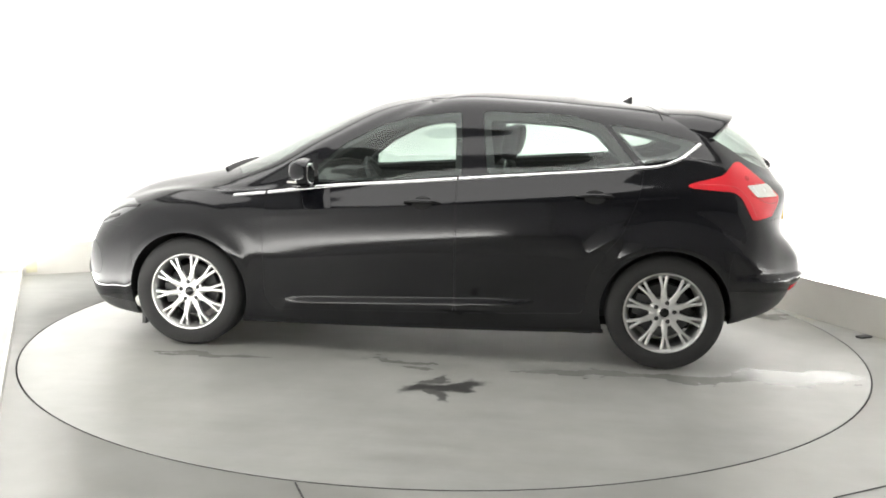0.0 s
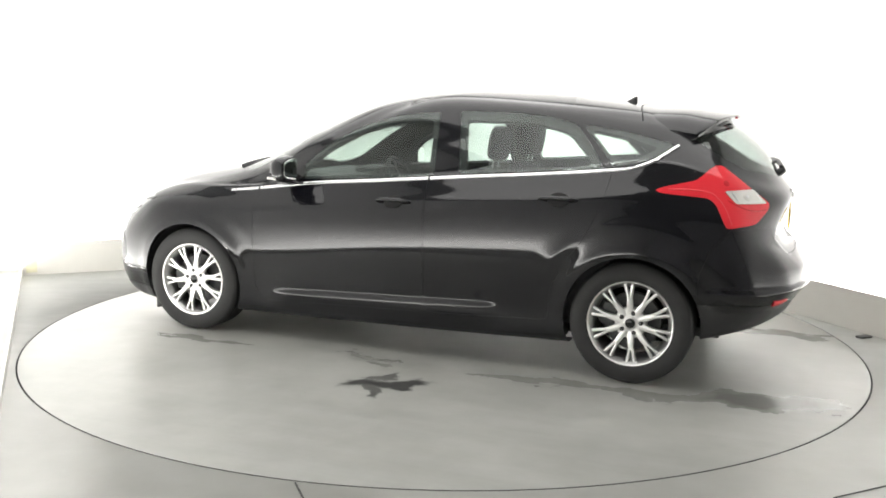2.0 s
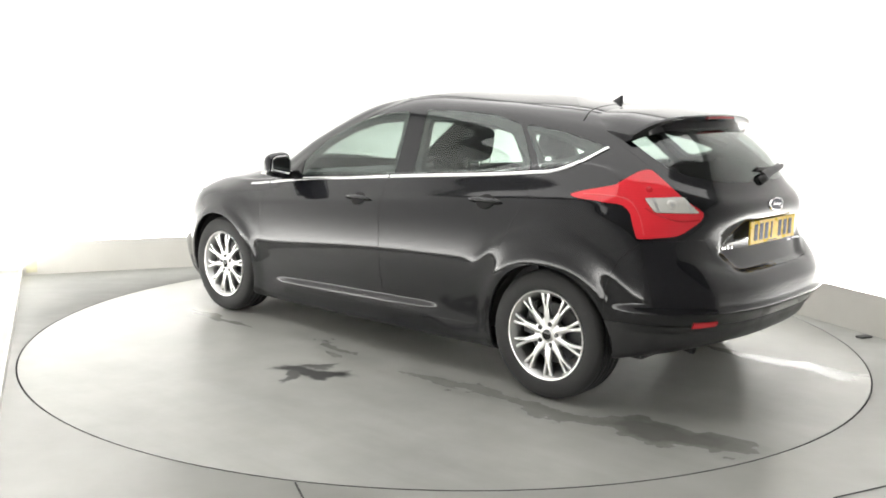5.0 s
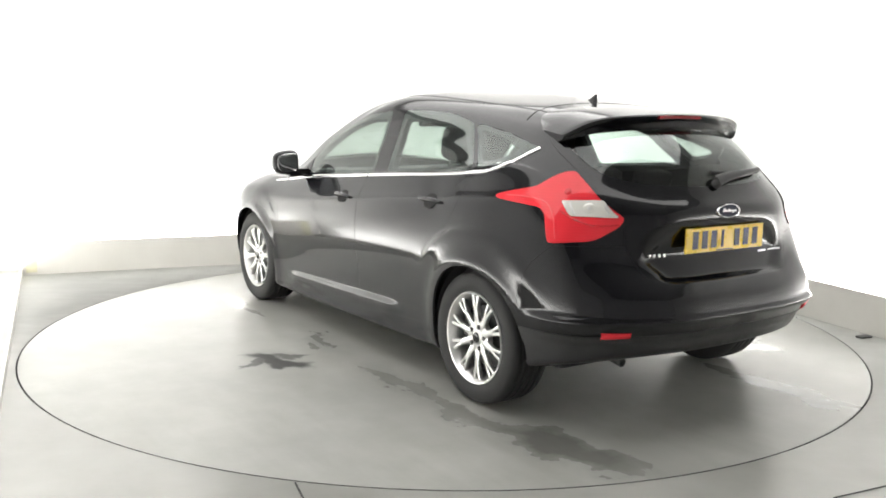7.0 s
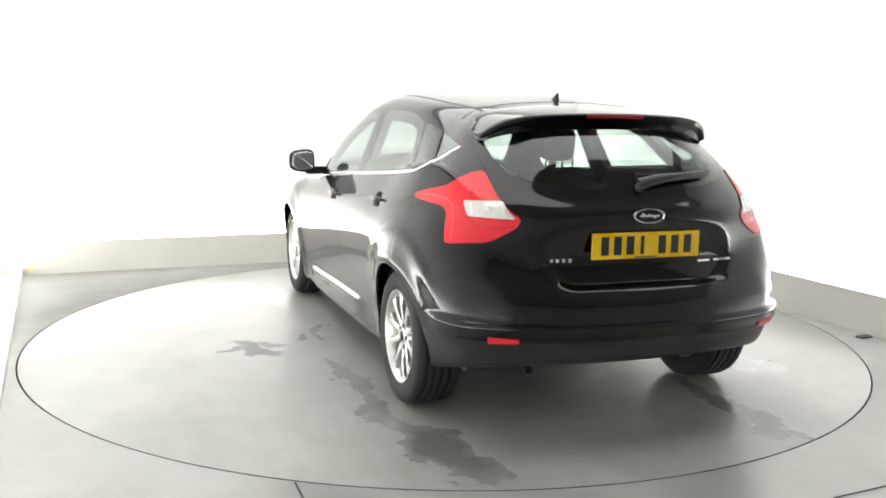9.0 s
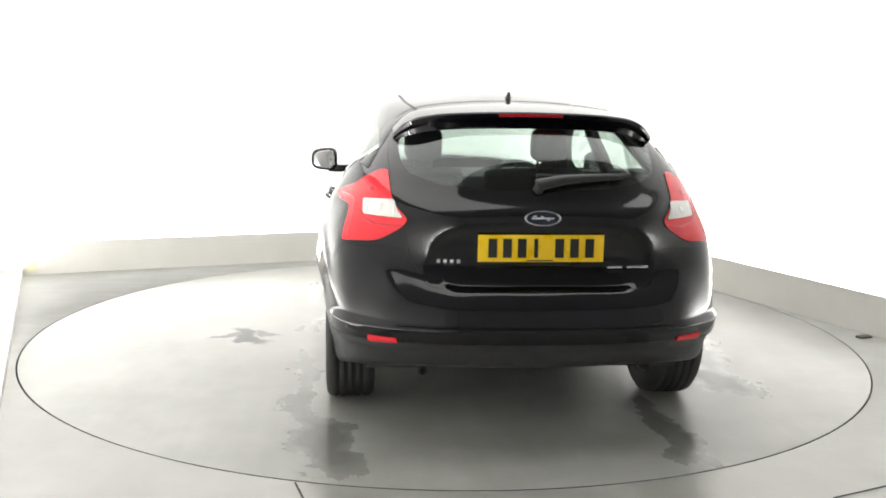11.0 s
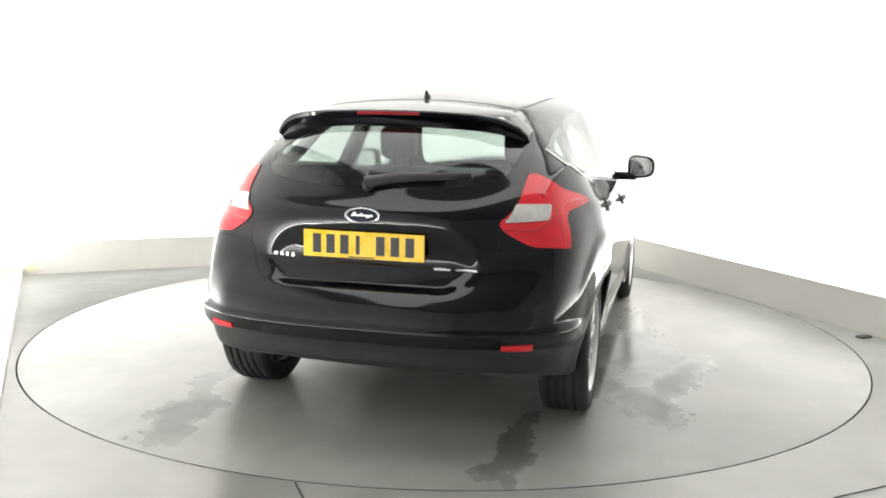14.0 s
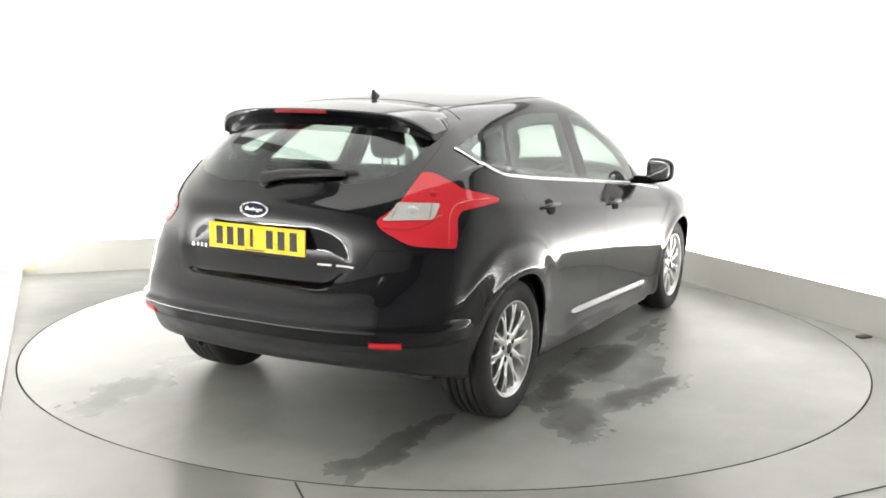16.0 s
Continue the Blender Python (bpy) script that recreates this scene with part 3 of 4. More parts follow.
def solid_piece(name, polys, mats, mirrored=False, both=False, gap=0.0, lift=0.0, depth=0.01):
    """A piece of the shell with its own thickness, its edges dark, shaded as one smooth skin."""
    bm = bmesh.new()
    known = {}
    for sign in ((1, -1) if both else ((-1,) if mirrored else (1,))):
        for poly in polys:
            ring = []
            for co in poly:
                key = (round(co.x, 6), round(co.y * sign, 6) + 0.0, round(co.z, 6))
                if key not in known:
                    known[key] = bm.verts.new((co.x, co.y * sign, co.z))
                ring.append(known[key])
            ring = [v for k, v in enumerate(ring) if v is not ring[k - 1]]
            ring = list(dict.fromkeys(ring))
            if len(ring) < 3:
                continue
            try:
                bm.faces.new(ring if sign == 1 else ring[::-1])
            except ValueError:
                pass
    outer = {}
    for v in bm.verts:
        n = smooth_normal(Vector((v.co.x, abs(v.co.y), v.co.z)))
        outer[v] = Vector((n.x, -n.y, n.z)) if v.co.y < 0 else n
    if gap:
        moves = []
        for v in bm.verts:
            if v.is_boundary and v.link_faces:
                c = sum((f.calc_center_median() for f in v.link_faces), Vector()) / len(v.link_faces)
                d = c - v.co
                if d.length > 1e-6:
                    moves.append((v, d.normalized() * gap))
        for v, d in moves:
            v.co += d
    for v, n in outer.items():
        v.co += n * lift
    inner = {v: bm.verts.new(v.co - n * depth) for v, n in outer.items()}
    faces, edges = list(bm.faces), [e for e in bm.edges if e.is_boundary]
    flags = {}
    for f in faces:
        g = bm.faces.new([inner[v] for v in reversed(f.verts)])
        g.material_index = 1
        flags[g] = -1
    for f in faces:
        flags[f] = 1
    for e in edges:
        loop = e.link_loops[0]
        a, b = loop.vert, loop.link_loop_next.vert
        try:
            g = bm.faces.new((b, a, inner[a], inner[b]))
            g.material_index = 1
        except ValueError:
            pass
    bm.normal_update()
    bm.verts.index_update()
    back = {w: v for v, w in inner.items()}
    loops = []
    for f in bm.faces:
        flag = flags.get(f, 0)
        for v in f.verts:
            loops.append(f.normal.copy() if flag == 0 else (outer[v] if flag == 1 else -outer[back[v]]))
    me = bpy.data.meshes.new(name)
    bm.to_mesh(me)
    bm.free()
    for m in mats:
        me.materials.append(m)
    me.polygons.foreach_set("use_smooth", [True] * len(me.polygons))
    me.normals_split_custom_set(loops)
    return me


car = new("car")
tagged(car, "black five-door hatchback car with silver alloy wheels, parked on the turntable", "car")
PIECES = shell_pieces()
# the glass runs on behind its dark inner surround
SURROUNDS = {}
for side_name in ("front_side", "rear_side", "quarter"):
    SURROUNDS[side_name] = PIECES[side_name + "_window"]
    PIECES[side_name + "_window"] = SURROUNDS[side_name] + PIECES.pop(side_name + "_light")
LOOKS = {"front_side_window": (GLASS, .004, "green-tinted side window glass"), "rear_side_window": (GLASS, .004, "green-tinted side window glass"),
         "quarter_window": (GLASS, .004, "green-tinted quarter window glass"), "tailgate_window": (PRIVACY, .004, "green-tinted curved rear window glass"),
         "windscreen": (GLASS, .005, "green-tinted windscreen glass"), "tail_lamp": (RED_LENS, .012, "glossy red tail lamp lens"),
         "reversing_lens": (CLEAR_LENS, .01, "clear reversing lamp lens"), "headlamp": (HEADLAMP, .01, "clear headlamp lens over dark reflectors"), "corner_grille": (BLACK_PLASTIC, .01, "black plastic corner grille"), "front_valance": (BLACK_PLASTIC, .01, "black plastic lower front bumper"),
         "rear_valance": (BLACK_PLASTIC, .01, "matt black plastic lower bumper")}
lamps = {}
for name, polys in PIECES.items():
    if name.startswith("arch"):
        continue
    mat, depth, label = LOOKS.get(name, (PAINT, .012, ""))
    gap = 0.0 if name in ("shell", "roof") else (0.0016 if mat is PAINT else 0.0008)
    lift = {"tail_lamp": 0.004, "reversing_lens": 0.0055}.get(name, 0.0)
    for mirrored in ((False,) if name in CENTRE else (False, True)):
        own = {"shell": "body_shell"}.get(name, name)
        ob = new(own, solid_piece(own, polys, [mat, mat if mat in (GLASS, PRIVACY) else DARK_GAP], mirrored, name in CENTRE, gap, lift, depth))
        ob.parent = car
        tagged(ob, label)
        if "window" in name or name == "windscreen":
            ob.visible_shadow = False
        lamps[name, mirrored] = ob
for mirrored in (False, True):
    lens = lamps["reversing_lens", mirrored]
    lens.parent = lamps["tail_lamp", mirrored]


# ---- the car: fittings ----
from mathutils.bvhtree import BVHTree


def skin_tree():
    verts, polys = [], []
    for name, faces in PIECES.items():
        for poly in faces:
            polys.append(list(range(len(verts), len(verts) + len(poly))))
            verts += poly
    return BVHTree.FromPolygons(verts, polys)


SKIN = skin_tree()


def skin(origin, way):
    """The place and outward normal where a line meets the shell's left half."""
    place, normal, _, _ = SKIN.ray_cast(Vector(origin), Vector(way))
    if place is None:
        place, normal, _, _ = SKIN.find_nearest(Vector(origin) + Vector(way))
    if normal.dot(Vector(way)) > 0:
        normal = -normal
    return place, normal


def on_side(x, z):
    return skin((x, 2, z), (0, -1, 0))


def on_tail(y, z):
    p, n = skin((-3, abs(y), z), (1, 0, 0))
    return (p, n) if y >= 0 else (Vector((p.x, -p.y, p.z)), Vector((n.x, -n.y, n.z)))


def flip_y(bm):
    for v in bm.verts:
        v.co.y = -v.co.y
    bmesh.ops.reverse_faces(bm, faces=bm.faces)
    return bm


def sweep(bm, path, normals, width, depth, close=True):
    """A ribbon of a given width and depth along a path that lies on a surface."""
    rings = []
    for k, (p, n) in enumerate(zip(path, normals)):
        t = (path[min(k + 1, len(path) - 1)] - path[max(k - 1, 0)]).normalized()
        s = n.cross(t).normalized()
        w = width(k / (len(path) - 1)) if callable(width) else width
        prof = [(-w / 2, -0.004), (-w / 2, depth * 0.6), (-w / 4, depth), (w / 4, depth), (w / 2, depth * 0.6), (w / 2, -0.004)]
        rings.append([bm.verts.new(p + s * a + n * b) for a, b in prof])
    for a, b in zip(rings, rings[1:]):
        for j in range(5):
            bm.faces.new((a[j], a[j + 1], b[j + 1], b[j]))
    bm.faces.new(rings[0][::-1])
    bm.faces.new(rings[-1])
    return bm


def path_on(fn, knots, n):
    pts = np.array(knots, float)
    t = np.concatenate([[0], np.cumsum(np.linalg.norm(np.diff(pts, axis=0), axis=1))])
    pts = np.concatenate([[2 * pts[0] - pts[1]], pts, [2 * pts[-1] - pts[-2]]])
    t = np.concatenate([[-(t[1])], t, [2 * t[-1] - t[-2]]])
    out = hermite(pts, t, np.linspace(t[1], t[-2] - 1e-6, n))
    hits = [fn(*p) for p in out]
    return [h[0] for h in hits], [h[1] for h in hits]


# bright strip under the side windows
BELT = [(1.09, .872), (.84, .901), (.63, .930), (.09, .976), (-.23, 1.003), (-.54, 1.028), (-.85, 1.052), (-1.14, 1.08), (-1.28, 1.098), (-1.37, 1.13), (-1.49, 1.213)]
belt_path, belt_normals = path_on(on_side, BELT, 420)
for lo, hi in ((0.9, 2), (-.186, .896), (-9, -.19)):
    pick = [k for k, p in enumerate(belt_path) if lo < p.x < hi]
    if len(pick) < 2:
        continue
    for mirrored in (False, True):
        bm = sweep(bmesh.new(), [belt_path[k] for k in pick], [belt_normals[k] for k in pick], 0.017, 0.006)
        part("belt_strip", flip_y(bm) if mirrored else bm, CHROME, car, "bright chrome strip below the windows", smooth=40)


# door handles; a raised dark disc behind each paints in the cup's shade
def handle(x, z, mirrored):
    bm = bmesh.new()
    place, normal = on_side(x, z)
    m = Matrix.Translation(place) @ normal.to_track_quat("Y", "Z").to_matrix().to_4x4()
    bmesh.ops.create_uvsphere(bm, u_segments=24, v_segments=12, radius=1, matrix=m @ Matrix.Diagonal((0.058, 0.005, 0.040, 1)))
    cup = part("handle_cup", flip_y(bm) if mirrored else bm, DARK_GAP, lamps["front_door" if x > -.2 else "rear_door", mirrored], "dark recessed handle cup", smooth=60)
    bm = bmesh.new()
    rings = []
    for k in range(13):
        s = k / 12
        a = (s - 0.5) * 0.205
        out = 0.020 * (1 - (2 * s - 1) ** 4) + 0.004
        h = 0.0125 * (1 - 0.55 * (2 * s - 1) ** 4)
        rings.append([bm.verts.new(m @ Vector((a, out + 0.011 * math.cos(t), h * math.sin(t)))) for t in [2 * math.pi * q / 10 for q in range(10)]])
    for a, b in zip(rings, rings[1:]):
        for j in range(10):
            bm.faces.new((a[j], a[(j + 1) % 10], b[(j + 1) % 10], b[j]))
    bm.faces.new(rings[0]), bm.faces.new(rings[-1][::-1])
    part("handle", flip_y(bm) if mirrored else bm, PAINT, lamps["front_door" if x > -.2 else "rear_door", mirrored], "black door handle", smooth=60)


for mirrored in (False, True):
    handle(0.0, 0.868, mirrored)
    handle(-0.93, 0.928, mirrored)


# door mirrors
def door_mirror(mirrored):
    bm = bmesh.new()
    bmesh.ops.create_uvsphere(bm, u_segments=40, v_segments=24, radius=1.0)
    for v in bm.verts:
        x, y, z = [math.copysign(abs(t) ** 0.62, t) for t in v.co]
        taper = 1 - 0.22 * max(0, x)
        v.co = (max(.655 + .068 * x, .604), .950 + .088 * y * taper - .012 * x, 1.022 + .076 * z * taper * (1 - .12 * y))
    house = part("door_mirror", flip_y(bm) if mirrored else bm, PAINT, car, "black door mirror housing", smooth=50)
    bm = bmesh.new()
    bmesh.ops.create_uvsphere(bm, u_segments=32, v_segments=12, radius=1.0)
    for v in bm.verts:
        x, y, z = [math.copysign(abs(t) ** 0.6, t) for t in v.co]
        v.co = (.603 + .003 * x, .952 + .070 * y, 1.022 + .058 * z * (1 - .12 * y))
    part("mirror_glass", flip_y(bm) if mirrored else bm, MIRROR, house, "mirror glass", smooth=50)
    bm = bmesh.new()
    box(bm, (.63, .77, .932), (.72, .93, .985), 0.016)
    part("mirror_arm", flip_y(bm) if mirrored else bm, GLOSS_BLACK, house, "black mirror arm", smooth=50)
    bm = bmesh.new()
    box(bm, (.655, .985, .968), (.715, 1.024, .981), 0.004)
    part("side_repeater", flip_y(bm) if mirrored else bm, CLEAR_LENS, house, "clear indicator lens")
    bm = bmesh.new()
    pts = [(.735, .945), (.60, .962), (.615, 1.045)]
    ring = []
    for off in (.004, -.004):
        ring.append([bm.verts.new(on_side(a, b)[0] + on_side(a, b)[1] * off) for a, b in pts])
    bm.faces.new(ring[0]), bm.faces.new(ring[1][::-1])
    for k in range(3):
        bm.faces.new((ring[0][k], ring[1][k], ring[1][(k + 1) % 3], ring[0][(k + 1) % 3]))
    part("mirror_foot", flip_y(bm) if mirrored else bm, GLOSS_BLACK, house, "black mirror foot")


for mirrored in (False, True):
    door_mirror(mirrored)


# wheels
def wheel_set():
    tyre = [(.214, -.095), (.225, -.106), (.262, -.113), (.295, -.108), (.309, -.097), (.3145, -.082)]
    for c in (-.055, -.018, .018, .055):
        tyre += [(.316, c - .0065), (.3155, c - .006), (.309, c - .005), (.309, c + .005), (.3155, c + .006), (.316, c + .0065)]
    tyre += [(.3145, .082), (.309, .097), (.295, .108), (.262, .113), (.232, .108), (.219, .098), (.214, .095)]
    rim = [(.205, -.09), (.216, -.095), (.218, -.088), (.198, -.07), (.192, .06), (.203, .086), (.2165, .094), (.221, .101), (.2195, .1055), (.213, .104), (.207, .096), (.197, .080), (.188, .062), (.186, -.07)]
    wheel = part("wheel", ring_lathe(bmesh.new(), rim, 64, closed=True), ALLOY, car, "silver ten-spoke alloy wheel", smooth=40)
    part("tyre", ring_lathe(bmesh.new(), tyre, 72), RUBBER, wheel, "black rubber tyre", smooth=50)
    bm = bmesh.new()

    def bar(a, b, wa, wb, ya, yb):
        """A tapering bar from a to b in the wheel's plane, with a rounded face."""
        d = (Vector(b) - Vector(a)).normalized()
        n = Vector((-d.y, d.x))
        ring = []
        for p, w, y in ((a, wa, ya), (b, wb, yb)):
            p = Vector(p)
            prof = [(-w, -.022), (-w, -.003), (-w * .55, 0), (w * .55, 0), (w, -.003), (w, -.022)]
            ring.append([bm.verts.new(((p + n * s).x, y + h, (p + n * s).y)) for s, h in prof])
        for j in range(5):
            bm.faces.new((ring[0][j], ring[0][j + 1], ring[1][j + 1], ring[1][j]))
        bm.faces.new(ring[0]), bm.faces.new(ring[1][::-1])

    def at(r, deg):
        return (r * math.cos(radians(deg)), r * math.sin(radians(deg)))
    bar(at(.045, 0), at(.100, 0), .0180, .0150, .081, .087)
    bar(at(.099, 0), at(.138, 0), .0150, .0125, .087, .0895)
    for s in (-1, 1):
        bar(at(.128, s * 2.3), at(.168, s * 4.2), .0078, .0074, .0893, .0905)
        bar(at(.167, s * 4.1), at(.207, s * 5.6), .0074, .0095, .0905, .088)
    spoke = part("spoke", bm, ALLOY, wheel, smooth=40)
    for k in range(1, 10):
        o = spoke.copy()
        scene.collection.objects.link(o)
        o.matrix_basis = Matrix.Rotation(radians(36 * k), 4, "Y")
    hub = [(.0005, .086), (.03, .086), (.034, .083), (.036, .080), (.070, .081), (.080, .076), (.083, .05), (.0005, .05)]
    part("hub", ring_lathe(bmesh.new(), hub, 40), ALLOY, wheel, smooth=40)
    part("centre_cap", ring_lathe(bmesh.new(), [(.0005, .0915), (.020, .0912), (.025, .089), (.027, .08)], 32), GLOSS_BLACK, wheel, "dark oval centre cap", smooth=40)
    for k in range(5):
        a = radians(72 * k + 18)
        m = Matrix.Translation((.053 * math.cos(a), 0, .053 * math.sin(a)))
        part("wheel_nut", ring_lathe(bmesh.new(), [(.0005, .086), (.007, .086), (.0115, .0835), (.0125, .0815), (.0125, .07)], 10, m=m), ALLOY_DARK, wheel)
    part("brake_disc", ring_lathe(bmesh.new(), [(.0005, .02), (.145, .02), (.15, .015), (.15, -.01), (.0005, -.01)], 40), ALLOY_DARK, wheel, "dark brake disc", smooth=40)
    bm = bmesh.new()
    box(bm, (.07, -.03, -.06), (.165, .045, .06), .012)
    part("brake_caliper", bm, ALLOY_DARK, wheel, smooth=40)
    return wheel


TRACK = 0.772
wheel = wheel_set()
wheel.matrix_basis = pose(FRONT_X, TRACK, WHEEL_Z, 0, 8, 0)
copy_thing(wheel, pose(-WHEEL_X, TRACK, WHEEL_Z, 0, -14, 0))
copy_thing(wheel, pose(FRONT_X, -TRACK, WHEEL_Z, 0, 20, 180))
copy_thing(wheel, pose(-WHEEL_X, -TRACK, WHEEL_Z, 0, 5, 180))

# wheel wells and underside
for wx in (FRONT_X, -WHEEL_X):
    for side in (1, -1):
        bm = bmesh.new()
        rings = []
        for k in range(25):
            a = radians(-4 + 188 * k / 24)
            r = ARCH_R + 0.008
            rings.append([bm.verts.new((wx + q * math.cos(a), side * y, WHEEL_Z + q * math.sin(a))) for q, y in ((r - .002, .855), (r, .82), (r, .50), (.02, .50))])
        for a, b in zip(rings, rings[1:]):
            for j in range(3):
                bm.faces.new((a[j], a[j + 1], b[j + 1], b[j]))
        part("wheel_arch_liner", bm, DARK_GAP, car, "dark wheel arch liner", smooth=50)
bm = bmesh.new()
box(bm, (-1.50, -.60, .17), (1.75, .60, .24), .02)
part("underbody", bm, DARK_GAP, car, "dark underbody")
for side in (1, -1):
    bm = bmesh.new()
    box(bm, (-.95, side * .62, .165), (.93, side * .80, .23), .01)
    part("sill", bm, DARK_GAP, car)
bm = bmesh.new()
box(bm, (-1.76, -.45, .30), (-1.50, .1, .38), .05)
part("silencer", bm, ALLOY_DARK, car, smooth=40)
bm = ring_lathe(bmesh.new(), [(.018, -.05), (.021, -.05), (.021, .05), (.018, .05), (.017, -.05)], 24)
part("exhaust_tip", bm, ALLOY_DARK, car, "dark exhaust tip", smooth=40, at=pose(-1.845, .465, .285, -8, 0, 90))
for side in (1, -1):
    bm = bmesh.new()
    box(bm, (1.628, side * .64, .105), (1.653, side * .84, .20), .006)
    part("mud_flap", bm, BLACK_PLASTIC, car, "black air deflector flap")


# rear spoiler with its brake lamp
def spoiler_section(y):
    s = abs(y) / 0.60
    xt = -1.735 + 0.115 * s**2.2
    zt = 1.374 - 0.028 * s**2 - 0.075 * s**8
    root, _ = skin((-1.30 - 0.04 * s, abs(y), 2), (0, 0, -1))
    mid = (root.x + xt) / 2
    lip = 0.012 + 0.016 * s * s
    under, _ = skin((-3, abs(y), zt - 0.075), (1, 0, 0))
    section = [(root.x + .02, root.z - .02), (root.x, root.z + .002), (mid, (root.z + zt) / 2 + 0.012), (xt + .03, zt + .003), (xt + .006, zt), (xt, zt - .006), (xt + .006, zt - lip),
            (xt + .05, zt - lip - .022), (under.x + .01, zt - .072), (under.x + .05, zt - .05)]
    f = 1 - 0.35 * max(0, (s - 0.80) / 0.175) ** 2
    return [(root.x + .01 + (x - root.x - .01) * (.55 + .45 * f), (z - zt + .035) * f + zt - .035) for x, z in section] if f < 1 else section


bm = bmesh.new()
rings = []
for k in range(41):
    y = -0.585 + 1.17 * k / 40
    rings.append([bm.verts.new((x, y, z)) for x, z in spoiler_section(y)])
n = len(rings[0])
for a, b in zip(rings, rings[1:]):
    for j in range(n):
        bm.faces.new((a[j], a[(j + 1) % n], b[(j + 1) % n], b[j]))
bm.faces.new(rings[0]), bm.faces.new(rings[-1][::-1])
spoiler = part("roof_spoiler", bm, PAINT, car, "black roof spoiler", smooth=35)
bm = bmesh.new()
rings = []
for k in range(17):
    y = -0.14 + 0.28 * k / 16
    sec = spoiler_section(y)
    x, z = sec[5]
    rings.append([bm.verts.new(p) for p in ((x + .01, y, z + .001), (x - .004, y, z - .001), (x - .003, y, z - .014), (x + .01, y, z - .016))])
for a, b in zip(rings, rings[1:]):
    for j in range(4):
        bm.faces.new((a[j], a[(j + 1) % 4], b[(j + 1) % 4], b[j]))
bm.faces.new(rings[0]), bm.faces.new(rings[-1][::-1])
part("brake_lamp", bm, RED_DARK, spoiler, "dark red high brake lamp", smooth=40)

# roof aerial
bm = bmesh.new()
for r, x, z in ((0.030, -1.127, 0.0),):
    rings = []
    for k, (sx, sy, h, dx) in enumerate(((.036, .017, -.01, 0), (.033, .015, .006, 0), (.024, .010, .016, -.008), (.015, .008, .026, -.018), (.009, .006, .034, -.024), (.002, .001, .036, -.025))):
        rings.append([bm.verts.new((x + dx + sx * math.cos(t), sy * math.sin(t), 1.432 + h)) for t in [2 * math.pi * q / 16 for q in range(16)]])
    for a, b in zip(rings, rings[1:]):
        for j in range(16):
            bm.faces.new((a[j], a[(j + 1) % 16], b[(j + 1) % 16], b[j]))
    bm.faces.new(rings[-1])
part("aerial", bm, BLACK_PLASTIC, car, "short black roof aerial", smooth=50)
# drip channels along the roof
for mirrored in (False, True):
    pts, nms = [], []
    for k in range(40):
        x = .02 - 1.36 * k / 39
        y = 0.50 - .035 * max(0, (-x - .8) / .55) ** 2 - .05 * max(0, (x + .15) / .17) ** 2
        p, nrm = skin((x, y, 2), (0, 0, -1))
        pts.append(p), nms.append(nrm)
    bm = sweep(bmesh.new(), pts, nms, 0.012, 0.002)
    part("roof_channel", flip_y(bm) if mirrored else bm, BLACK_PLASTIC, car, "black roof channel strip", smooth=40)

# tailgate fittings
place, normal = on_tail(0.0, 0.952)
m = Matrix.Translation(place + normal * .001) @ normal.to_track_quat("Z", "Y").to_matrix().to_4x4()
bm = ring_lathe(bmesh.new(), [(.0005, .004), (.90, .004), (.93, .007), (1.0, .006), (1.02, 0.0)], 48, axis="Z", m=m @ Matrix.Diagonal((.075, .031, 1, 1)))
badge = part("badge", bm, CHROME, lamps["tailgate", False], "oval chrome badge", smooth=30)
bm = ring_lathe(bmesh.new(), [(.0005, .0062), (.84, .006), (.88, .004)], 48, axis="Z", m=m @ Matrix.Diagonal((.075, .031, 1, 1)))
part("badge_field", bm, BADGE_BLUE, badge, "dark blue badge field", smooth=30)
bm = bmesh.new()
for x0, x1, y0, y1 in ((-.046, .046, -.004, .004), (-.040, -.026, .004, .012), (-.008, .004, .004, .009), (.018, .030, -.010, -.004)):
    box(bm, (x0, y0, .005), (x1, y1, .0085), .001, m)
part("badge_mark", bm, CHROME, badge)

PLATE = pose(min(on_tail(y, .828 + z)[0].x for y in (0, .13, .25) for z in (-.05, 0, .05)) - .008, 0, .828, 0, 0, 0)
plate = part("number_plate", box(bmesh.new(), (-.005, -.26, -.0555), (.003, .26, .0555), .002), YELLOW, lamps["tailgate", False], "yellow number plate with black characters", at=PLATE)
for k, y in enumerate((.20, .14, .08, .022, -.075, -.137, -.20)):
    w = .008 if k == 3 else .018
    part("character_bar", box(bmesh.new(), (-.0068, y - w, -.038), (-.004, y + w, .040)), PLATE_BLACK, plate)
part("character_bar", box(bmesh.new(), (-.0068, -.05, -.052), (-.004, .06, -.047)), PLATE_BLACK, plate)
for y0, y1, z in ((.325, .435, .765), (-.29, -.465, .742)):
    pts, nms = [], []
    for k in range(9):
        p, nn = on_tail(y0 + (y1 - y0) * k / 8, z)
        pts.append(p), nms.append(nn)
    for k in range(0, 8, 2) if y0 > 0 else (0, 4):
        a, b = (k, k + 1) if y0 > 0 else (k, k + 3 + (k > 0))
        bm = sweep(bmesh.new(), pts[a:b + 1], nms[a:b + 1], 0.016 if y0 > 0 else 0.010, 0.003)
        part("script_bar", bm, CHROME, lamps["tailgate", False], "small chrome lettering shown as bars", smooth=40)
